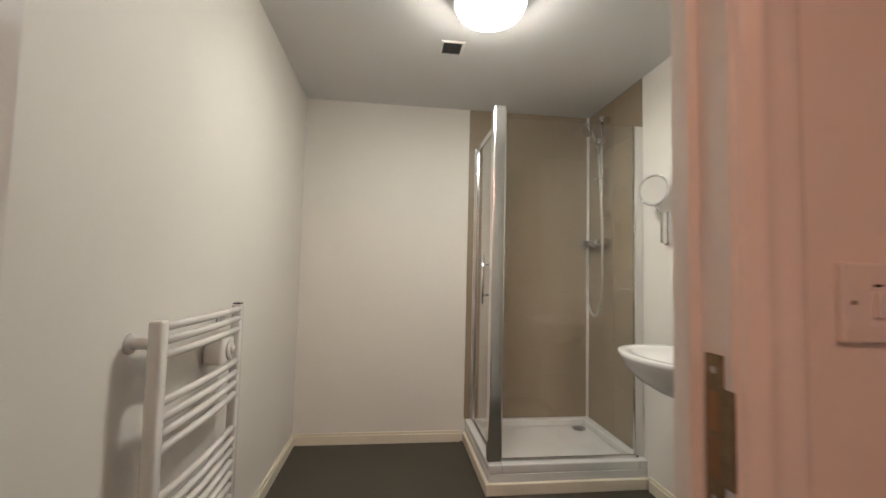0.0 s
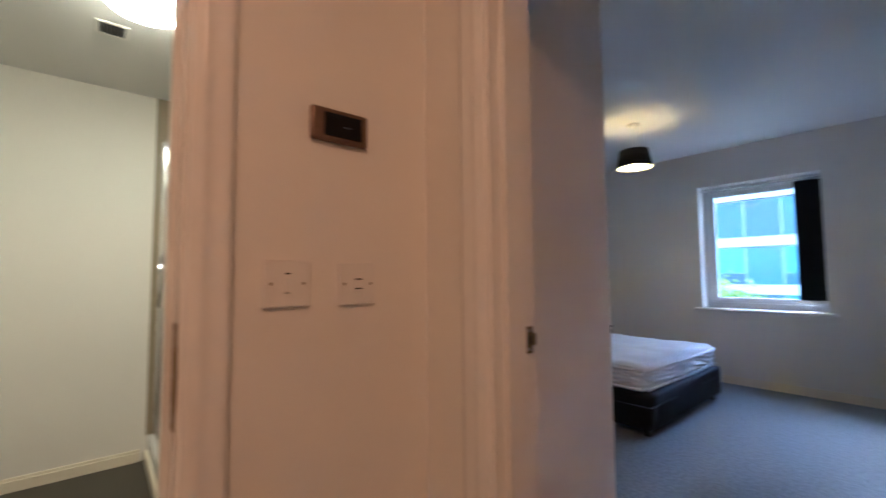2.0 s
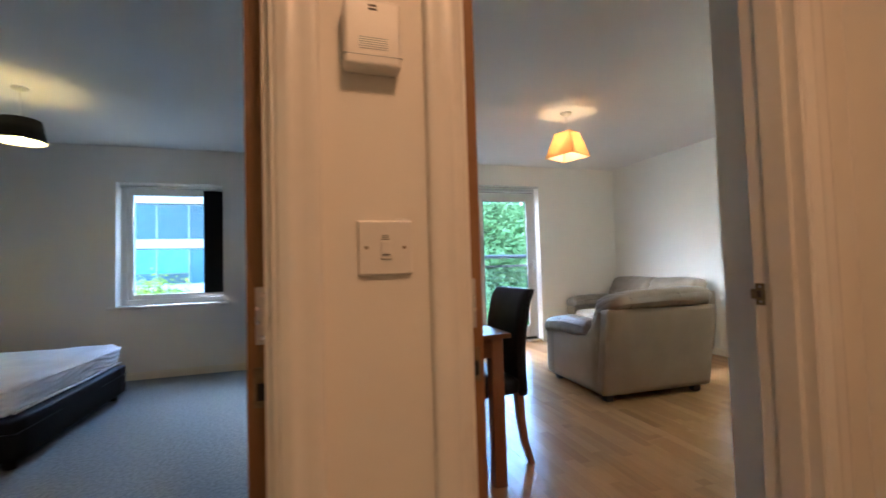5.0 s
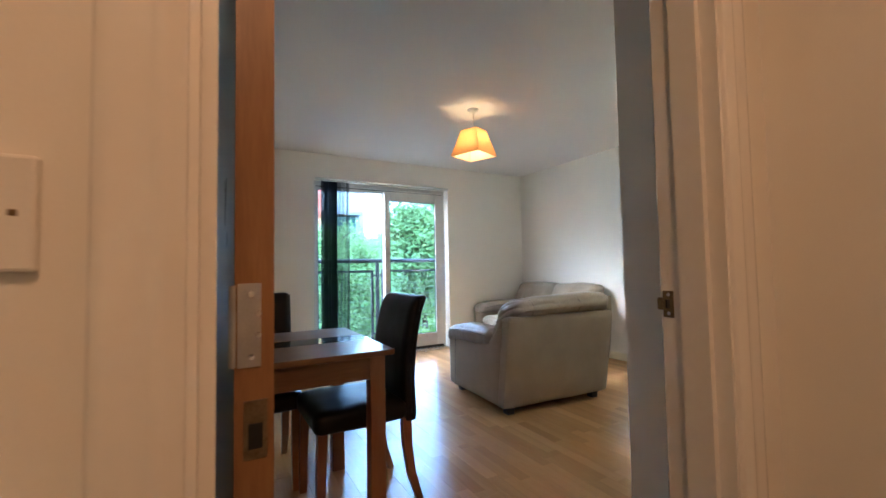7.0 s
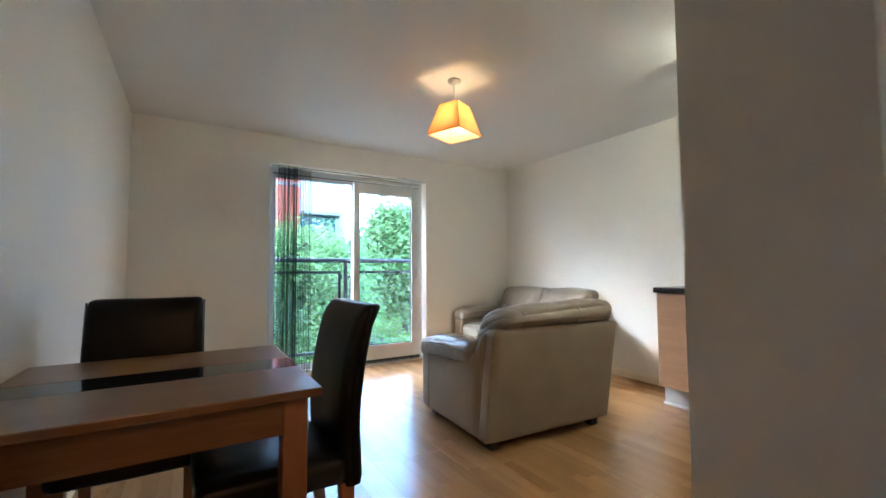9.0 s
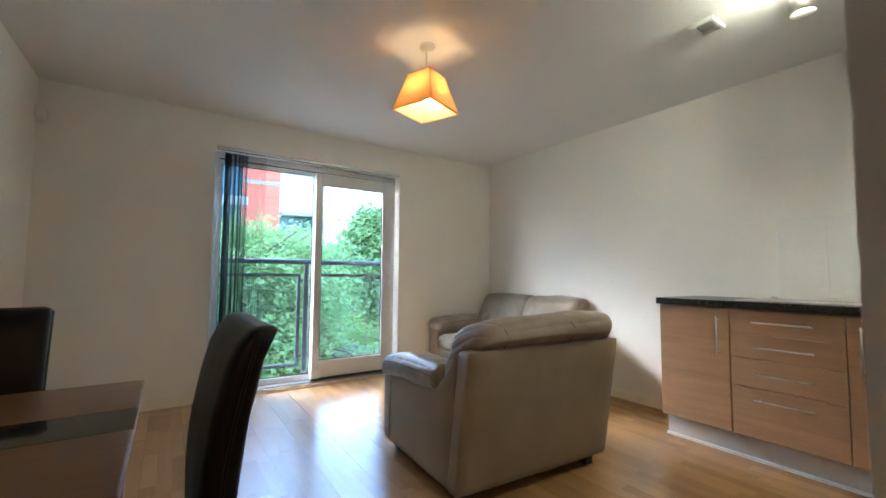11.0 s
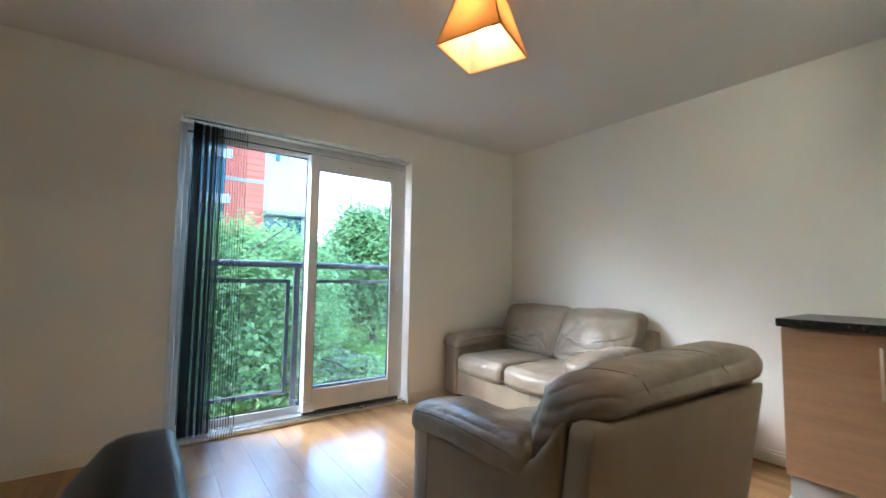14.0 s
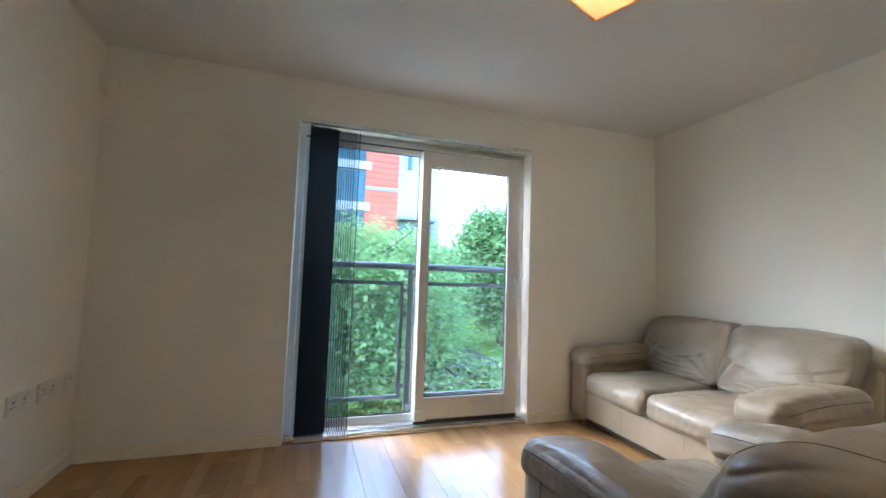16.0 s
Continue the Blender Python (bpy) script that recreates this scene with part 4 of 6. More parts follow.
enc = thing("shower_enclosure", (SX0, SY0, 0.145), "glass shower enclosure with polished aluminium posts", "shower enclosure")
H = 1.875
part("corner_post", boxes((-0.030, 0.045, -0.012, 0.040, 0, H), bevel=0.010, seg=3), ALU, enc, "polished aluminium corner post")
part("wall_post", boxes((SX1 - SX0 - 0.056, SX1 - SX0 - 0.002, 0.0, 0.026, 0, H - 0.06), bevel=0.005), ALU, enc)
part("wall_post", boxes((-0.008, 0.028, SY1 - SY0 - 0.05, SY1 - SY0 - 0.002, 0, H - 0.06), bevel=0.005), ALU, enc)
part("wall_post", boxes((-0.004, 0.020, SY1 - SY0 - 0.085, SY1 - SY0 - 0.053, 0.02, H - 0.08), bevel=0.005), ALU, enc)
part("rail", boxes((0.032, SX1 - SX0 - 0.034, 0.0, 0.018, 0, 0.018), bevel=0.003), ALU, enc)
part("rail", boxes((0.0, 0.022, 0.032, SY1 - SY0 - 0.05, 0, 0.018), bevel=0.003), ALU, enc)
part("rail", boxes((0.0, 0.022, 0.032, SY1 - SY0 - 0.05, H - 0.10, H - 0.065), bevel=0.003), ALU, enc)
pane("front_pane", (0.032, SX1 - SX0 - 0.034, 0.007, 0.012, 0.018, H - 0.06), SHOWERGLASS, enc)
pane("door_pane", (0.008, 0.013, 0.045, SY1 - SY0 - 0.087, 0.02, H - 0.10), SHOWERGLASS, enc)
part("door_seal", boxes((-0.002, 0.018, 0.034, 0.046, 0.02, H - 0.10)), GASKET, enc, "dark rubber door seal")
bm = bmesh.new()
tube(bm, [(-0.045, 0.12, 0.80), (-0.045, 0.12, 1.07)], 0.0075, 12)
for z in (0.85, 1.02):
    tube(bm, [(-0.045, 0.12, z), (0.008, 0.12, z)], 0.006, 10)
part("door_handle", bm, CHROME, enc, "chrome bar handle", True)

mixer = thing("shower_mixer", (1.985, 3.03, 1.33), "chrome bar shower mixer with hose, hand shower and riser rail", "shower")
bm = bmesh.new()
tube(bm, [(-0.05, 0.0, 0), (-0.05, 0.20, 0)], 0.022, 18)
for y in (0.03, 0.17):
    tube(bm, [(0.0, y, 0), (-0.045, y, 0)], 0.014, 14)
    lathe(bm, [(0, 0), (0.032, 0), (0.028, 0.012), (0, 0.012)], 20, at=(0.0, y, 0), turn=Matrix.Rotation(radians(-90), 4, "Y"))
part("valve_body", bm, CHROME, mixer, "", True)
for y, s in ((-0.002, -1), (0.202, 1)):
    bm = bmesh.new()
    lathe(bm, [(0, 0), (0.026, 0), (0.026, 0.035), (0.02, 0.042), (0, 0.042)], 20, at=(-0.05, y, 0), turn=Matrix.Rotation(radians(-90 * s), 4, "X"))
    part("knob", bm, CHROME, mixer, "", True)
bm = bmesh.new()
tube(bm, [(-0.055, -0.02, 0.17), (-0.055, -0.02, 0.80)], 0.0095, 12)
for z in (0.18, 0.79):
    box(bm, -0.068, 0.0, -0.034, -0.006, z - 0.02, z + 0.02, 0.006)
part("riser_rail", bm, CHROME, mixer, "", True)
bm = bmesh.new()
box(bm, -0.095, -0.035, -0.042, 0.002, 0.62, 0.665, 0.01)
part("slider", bm, CHROME, mixer, "", True)
bm = bmesh.new()
box(bm, -0.10, -0.03, -0.04, 0.0, 0.395, 0.41, 0.005)
part("soap_dish", bm, CHROME, mixer)
bm = bmesh.new()
tube(bm, [(-0.075, -0.02, 0.56), (-0.085, -0.01, 0.64), (-0.10, 0.015, 0.71), (-0.115, 0.03, 0.745)], [0.009, 0.011, 0.012, 0.015], 12)
lathe(bm, [(0, 0), (0.020, 0), (0.042, 0.018), (0.044, 0.03), (0.04, 0.034), (0, 0.034)], 26, at=(-0.11, 0.028, 0.74), turn=Matrix.Rotation(radians(-110), 4, "Y"))
part("hand_shower", bm, CHROME, mixer, "", True)
bm = bmesh.new()
pts = [(-0.055, 0.155, -0.02), (-0.06, 0.155, -0.12), (-0.065, 0.15, -0.24)]
for k in range(13):
    a = math.pi * k / 12
    pts.append((-0.07, 0.045 + 0.10 * math.cos(a), -0.30 - 0.17 * math.sin(a)))
pts += [(-0.07, -0.057, -0.22), (-0.07, -0.055, -0.05), (-0.072, -0.05, 0.15), (-0.075, -0.04, 0.35), (-0.076, -0.025, 0.50), (-0.076, -0.02, 0.57)]
tube(bm, pts, 0.007, 10)
part("hose", bm, STEEL, mixer, "ribbed steel hose", True)

basin = thing("wash_basin", (2.0, 2.05, 0.812), "white ceramic wall-hung wash basin on a half pedestal", "wash basin")
bm = bmesh.new()
seg, rings = 40, []
for rx, ry, z in ((0.02, 0.02, -0.30), (0.10, 0.09, -0.25), (0.17, 0.17, -0.19), (0.225, 0.235, -0.10), (0.245, 0.26, -0.03), (0.248, 0.264, -0.006), (0.240, 0.256, 0.0), (0.200, 0.215, 0.0), (0.188, 0.203, -0.02), (0.14, 0.15, -0.09), (0.05, 0.05, -0.115), (0.01, 0.01, -0.117)):
    ring = []
    for k in range(seg):
        a = 2 * math.pi * k / seg
        cx = math.copysign(abs(math.cos(a)) ** 0.8, math.cos(a))
        ring.append(bm.verts.new((min(-0.24 + rx * cx * 0.95, -0.001) if rx > 0.2 and cx > 0 and z > -0.2 and rx > 0.21 else -0.24 + rx * cx * 0.9, ry * math.sin(a), z)))
    rings.append(ring)
for a, b in zip(rings, rings[1:]):
    for k in range(seg):
        bm.faces.new((a[k], a[(k + 1) % seg], b[(k + 1) % seg], b[k]))
bm.faces.new(rings[0][::-1]), bm.faces.new(rings[-1])
box(bm, -0.12, -0.001, -0.20, 0.20, -0.16, 0.004, 0.012, 3)
for v in bm.verts:
    v.co.z *= 0.58
part("bowl", bm, CERAMIC, basin, "", True)
bm = bmesh.new()
tube(bm, [(-0.10, 0, -0.812), (-0.10, 0, -0.79), (-0.12, 0, -0.5), (-0.13, 0, -0.15)], [0.115, 0.11, 0.085, 0.10], 24)
part("pedestal", bm, CERAMIC, basin, "", True)
bm = bmesh.new()
tube(bm, [(-0.07, 0, 0.0), (-0.07, 0, 0.05), (-0.08, 0, 0.085), (-0.13, 0, 0.095), (-0.17, 0, 0.08)], [0.022, 0.02, 0.018, 0.014, 0.012], 14)
part("tap", bm, CHROME, basin, "chrome mixer tap", True)

shave = thing("shaving_mirror", (1.998, 2.458, 1.385), "round chrome magnifying mirror on a wall bracket", "mirror")
bm = bmesh.new()
box(bm, -0.02, 0.0, -0.02, 0.02, -0.11, 0.06, 0.006)
box(bm, -0.045, -0.02, -0.012, 0.012, -0.10, 0.055, 0.004)
tube(bm, [(-0.03, 0, 0.05), (-0.06, 0, 0.065), (-0.075, 0, 0.09)], 0.007, 10)
part("bracket", bm, CHROME, shave, "", True)
TURN_M = Matrix.Translation((-0.085, 0.0, 0.165)) @ Matrix.Rotation(radians(28), 4, "Z") @ Matrix.Rotation(radians(-90), 4, "Y")
bm = bmesh.new()
n = 40
prof = [(0.070, -0.008), (0.076, -0.008), (0.080, 0.0), (0.076, 0.008), (0.070, 0.008), (0.070, -0.008)]
lathe(bm, prof, n, turn=TURN_M)
part("rim", bm, CHROME, shave, "", True)
bm = bmesh.new()
lathe(bm, [(0, 0.004), (0.072, 0.004), (0.072, -0.003), (0, -0.003)], n, turn=TURN_M)
part("mirror_glass", bm, MIRROR, shave)


# ---------------------------------------------------------------- hall fittings
def plate(name, at, ax, w, label, category, marks, h=0.086, group=""):
    """A moulded accessory plate on a wall; ax: 'y' looks along -y, 'x' along -x, 'n' along -y from a wall to its north."""
    turn = {"y": 0, "x": -90, "n": 0}[ax]
    e = thing(name, at, label, category, group, turn)
    part("plate", boxes((-w / 2, w / 2, -0.009, 0, -h / 2, h / 2), bevel=0.003), WHITEPLASTIC, e)
    for nm, s, mt in marks:
        part(nm, boxes(s, bevel=0.0008), mt, e)
    return e


SCREWS = [("screw", (-0.0325, -0.0275, -0.0095, -0.0085, -0.0025, 0.0025), BRASSY), ("screw", (0.0275, 0.0325, -0.0095, -0.0085, -0.0025, 0.0025), BRASSY)]
plate("fan_switch", (1.142, HALL_A, 1.09), "y", 0.086, "white plastic fan isolator switch on the hall wall", "switch",
      SCREWS + [("rocker", (-0.006, 0.006, -0.013, -0.009, -0.016, 0.012), WHITEPLASTIC), ("indicator", (-0.005, 0.005, -0.0105, -0.009, 0.017, 0.020), BLACKPLASTIC)])
plate("shaver_switch", (1.285, HALL_A, 1.087), "y", 0.082, "white plastic fused switch plate on the hall wall", "switch",
      SCREWS + [("fuse_holder", (-0.010, 0.010, -0.012, -0.009, -0.016, 0.016), WHITEPLASTIC), ("slot", (-0.008, 0.008, -0.013, -0.012, 0.008, 0.011), BLACKPLASTIC), ("slot", (-0.008, 0.008, -0.013, -0.012, -0.011, -0.008), BLACKPLASTIC)])
plate("light_switch", (WALL_B, -0.240, 1.095), "x", 0.086, "white plastic switched fuse plate between two doors", "switch",
      SCREWS + [("rocker", (-0.008, 0.008, -0.0125, -0.009, -0.018, 0.010), WHITEPLASTIC), ("indicator", (-0.006, 0.006, -0.0129, -0.0123, -0.0125, -0.0105), BLACKPLASTIC), ("label", (-0.007, 0.007, -0.0094, -0.009, 0.0125, 0.0135), SEAM), ("label", (-0.005, 0.005, -0.0094, -0.009, 0.016, 0.0168), SILVER), ("label", (-0.005, 0.005, -0.0094, -0.009, 0.019, 0.0198), SILVER)], group="")

thermo = thing("programmer", (1.243, HALL_A, 1.405), "bronze-edged heating programmer with a black display on the wall", "thermostat")
BRONZE = surface("bronze_plastic", (0.20, 0.125, 0.085), (0.16, 0.10, 0.065), 0.3, 0.5, scale=20, bump=0.03)
part("case", boxes((-0.062, 0.062, -0.015, 0, -0.034, 0.034), bevel=0.007, seg=4), BRONZE, thermo, "", True)
part("display", boxes((-0.036, 0.046, -0.0165, -0.013, -0.024, 0.024), bevel=0.001), SMOKED, thermo, "glossy black display")
part("legend", boxes((0.006, 0.022, -0.0168, -0.0164, -0.002, 0.0)), SILVER, thermo)

entry = thing("door_entry_phone", (WALL_B, -0.224, 1.427), "white plastic door chime unit with a slotted speaker", "door chime", turn=-90)
part("case", boxes((-0.0445, 0.0445, -0.036, 0, -0.054, 0.052), bevel=0.006, seg=3), WHITEPLASTIC, entry)
part("seam", boxes((-0.045, 0.045, -0.0365, -0.010, -0.0385, -0.0375)), SILVER, entry)
for i in range(6):
    part("slot", boxes((-0.022, 0.022, -0.0366, -0.0355, -0.0285 + 0.0035 * i, -0.0274 + 0.0035 * i)), SILVER, entry)
for z in (0.033, 0.039):
    part("indicator", boxes((-0.007, 0.006, -0.0366, -0.0355, z, z + 0.0032)), SEAM, entry)

# ---------------------------------------------------------------- bedroom things
bed = thing("bed", (4.40, 2.40, 0.0), "double bed with a black leather base and bare white mattress", "bed")
bm = bmesh.new()
soft(bm, -0.70, 0.70, -0.965, 0.95, 0.05, 0.285, 0.018, 10, (0.004, 0.004, 0.0))
part("base", bm, BEDBASE, bed, "black leather bed base", True)
part("seam_line", boxes((-0.704, 0.704, -0.968, 0.954, 0.205, 0.209)), BLACKPLASTIC, bed)
for x in (-0.62, 0.62):
    for y in (-0.90, 0.90):
        bm = bmesh.new()
        lathe(bm, [(0, 0), (0.025, 0), (0.03, 0.052), (0, 0.052)], 16, at=(x, y, 0))
        part("foot", bm, BLACKPLASTIC, bed)
mat_ = thing("mattress", (4.40, 2.40, 0.285), "bare white quilted mattress with a rumpled cover", "mattress")
bm = bmesh.new()
soft(bm, -0.675, 0.675, -0.93, 0.94, 0.0, 0.185, 0.055, 40, (0.006, 0.006, 0.012), 0.010, 5.5, 2.0)
for v in bm.verts:
    k = 1 if abs(v.co.x) > 0.66 or abs(v.co.y + 0.005) > 0.92 else 0
    if k and 0.02 < v.co.z < 0.17:
        f = 0.009 * math.sin(v.co.z * 95 + 5 * noise.noise(Vector((v.co.x * 2.2, v.co.y * 2.2, 0.3)))) + 0.008 * noise.noise(v.co * 9)
        if abs(v.co.x) > 0.66:
            v.co.x += math.copysign(f, v.co.x)
        else:
            v.co.y += math.copysign(f, v.co.y)
part("pad", bm, MATTRESS, mat_, "", True)
bm = bmesh.new()
for z in (0.025, 0.15):
    tube(bm, [(-0.66, -0.935, z), (-0.3, -0.942, z + 0.004), (0.1, -0.944, z - 0.004), (0.66, -0.935, z)], 0.007, 8)
    tube(bm, [(-0.68, -0.91, z), (-0.686, -0.2, z + 0.004), (-0.684, 0.4, z - 0.003), (-0.68, 0.91, z)], 0.007, 8)
part("piping", bm, MATTRESS, mat_, "", True)

bedside = thing("bedside_cabinet", (5.48, 2.95, 0), "black ash bedside cabinet beside the bed", "bedside cabinet")
part("carcass", boxes((-0.2, 0.2, -0.2, 0.2, 0.0, 0.45), bevel=0.003), BLACKWOOD, bedside)
part("top", boxes((-0.215, 0.215, -0.215, 0.215, 0.45, 0.475), bevel=0.004), BLACKWOOD, bedside)
for z in (0.05, 0.25):
    part("drawer_front", boxes((-0.19, 0.19, -0.215, -0.2, z, z + 0.185), bevel=0.002), BLACKWOOD, bedside)

chest = thing("chest_of_drawers", (5.03, 0.095, 0), "tall black chest of drawers against the wall", "chest of drawers")
part("carcass", boxes((-0.36, 0.36, -0.20, 0.195, 0.0, 0.955), bevel=0.003), BLACKWOOD, chest)
part("top", boxes((-0.375, 0.375, -0.21, 0.225, 0.955, 0.982), bevel=0.004), BLACKWOOD, chest)
for i in range(4):
    z = 0.05 + 0.226 * i
    d = part("drawer_front", boxes((-0.352, 0.352, 0.195, 0.215, z, z + 0.218), bevel=0.002), BLACKWOOD, chest)
    part("grip", boxes((-0.352, 0.352, 0.205, 0.226, z + 0.200, z + 0.214), bevel=0.002), BLACKWOOD, d)

heater = thing("panel_heater", (3.45, BED_S, 0.34), "white electric panel heater on the bedroom wall", "heater")
part("panel", boxes((-0.34, 0.34, 0.03, 0.095, 0.0, 0.42), bevel=0.012, seg=3), WHITEPLASTIC, heater)
part("wall_bracket", boxes((-0.2, 0.2, 0.0, 0.03, 0.08, 0.34)), WHITEPLASTIC, heater)
for i in range(14):
    part("slot", boxes((-0.30 + 0.043 * i, -0.27 + 0.043 * i, 0.045, 0.085, 0.4202, 0.4212)), BLACKPLASTIC, heater)


# ---------------------------------------------------------------- dining things
table = thing("dining_table", (2.973, -0.66, 0), "square beech dining table with a smoked glass strip", "table")
hx, hy, top = 0.366, 0.37, 0.728
for a, b in ((-hx, -0.075), (0.075, hx)):
    part("tabletop", boxes((a, b, -hy, hy, top - 0.022, top), bevel=0.003), TABLEWOOD, table)
part("strip_bed", boxes((-0.075, 0.075, -hy, hy, top - 0.022, top - 0.006)), TABLEWOOD, table)
part("glass_inset", boxes((-0.0745, 0.0745, -hy + 0.001, hy - 0.001, top - 0.006, top - 0.0005)), SMOKED, table, "smoked glass strip")
for s in ((-hx + 0.035, -hx + 0.053, -hy + 0.06, hy - 0.06), (hx - 0.053, hx - 0.035, -hy + 0.06, hy - 0.06), (-hx + 0.06, hx - 0.06, -hy + 0.035, -hy + 0.053), (-hx + 0.06, hx - 0.06, hy - 0.053, hy - 0.035)):
    part("apron", boxes((*s, top - 0.115, top - 0.022)), TABLEWOOD, table)
for x in (-hx + 0.03, hx - 0.092):
    for y in (-hy + 0.03, hy - 0.092):
        part("leg", boxes((x, x + 0.062, y, y + 0.062, 0, top - 0.022), bevel=0.004), LEGWOOD, table)


def dining_chair():
    """Facing +x: padded seat, tall curved back, beech legs."""
    e = thing("dining_chair", (0, 0, 0), "dining chair padded in black faux leather on beech legs", "chair", "chairs round the dining table")
    bm = bmesh.new()
    soft(bm, -0.20, 0.21, -0.205, 0.205, 0.375, 0.465, 0.03, 12, (0.0, 0.0, 0.014), 0.003, 7, 1.0)
    part("seat", bm, BLACKLEATHER, e, "", True)
    bm = bmesh.new()
    soft(bm, -0.25, -0.185, -0.20, 0.20, 0.36, 0.921, 0.022, 16, (0.004, 0, 0.0), 0.002, 6, 4.0)
    for v in bm.verts:
        f = max(0.0, (v.co.z - 0.40) / 0.53)
        v.co.x += -0.055 * f ** 1.2 + 0.022 * math.sin(math.pi * f) - 0.022 * max(0, f - 0.88) / 0.12
    part("backrest", bm, BLACKLEATHER, e, "", True)
    for y in (-0.201, 0.201):
        bm = bmesh.new()
        tube(bm, [(-0.218 - 0.055 * f ** 1.2 + 0.022 * math.sin(math.pi * f), y, 0.40 + 0.51 * f) for f in [k / 12 for k in range(13)]], 0.0035, 6)
        part("piping", bm, BLACKLEATHER, e, "", True)
    for y in (-0.17, 0.17):
        bm = bmesh.new()
        tube(bm, [(0.175, y, 0.38), (0.18, y, 0.2), (0.184, y, 0.0)], [0.027, 0.025, 0.021], 4)
        part("front_leg", bm, LEGWOOD, e)
        bm = bmesh.new()
        tube(bm, [(-0.20, y, 0.38), (-0.205, y, 0.25), (-0.225, y, 0.12), (-0.265, y, 0.0)], [0.029, 0.027, 0.024, 0.02], 4)
        part("back_leg", bm, LEGWOOD, e)
    return e


chair = dining_chair()
chair.matrix_basis = pose(2.966, -0.953, 0, 0, 0, 91)
copy_thing(chair, pose(3.36, -0.575, 0, 0, 0, 179))


# ---------------------------------------------------------------- leather seats
def groove(bm, axis, pos, width, depth, centre):
    for v in bm.verts:
        d = abs(v.co[axis] - pos) / width
        if d < 1:
            k = depth * (1 - d) ** 2
            r = Vector(v.co) - Vector(centre)
            r[axis] = 0
            if r.length > 1e-6:
                v.co -= r.normalized() * k


def crease(bm, folds, axis, sign, limit):
    """Pressed folds on the faces that look along one axis. folds: start and end (y, z), bow of the line, depth."""
    for v in bm.verts:
        if (v.co[axis] - limit) * sign < 0:
            continue
        move = 0.0
        for (ya, za), (yb, zb), bow, depth in folds:
            f = (v.co.y - ya) / (yb - ya)
            if -0.05 < f < 1.05:
                f = max(0.0, min(1.0, f))
                d = v.co.z - (za + (zb - za) * f + bow * 4 * f * (1 - f) + 0.006 * noise.noise(Vector((v.co.y * 14, za * 30, 0))))
                fade = math.sin(math.pi * f) ** 0.5 if f < 0.5 else math.sin(math.pi * f)
                move += depth * fade * (0.75 * math.exp(-((d - 0.017) / 0.014) ** 2) - 1.2 * math.exp(-(d / 0.0075) ** 2))
        v.co[axis] += sign * move


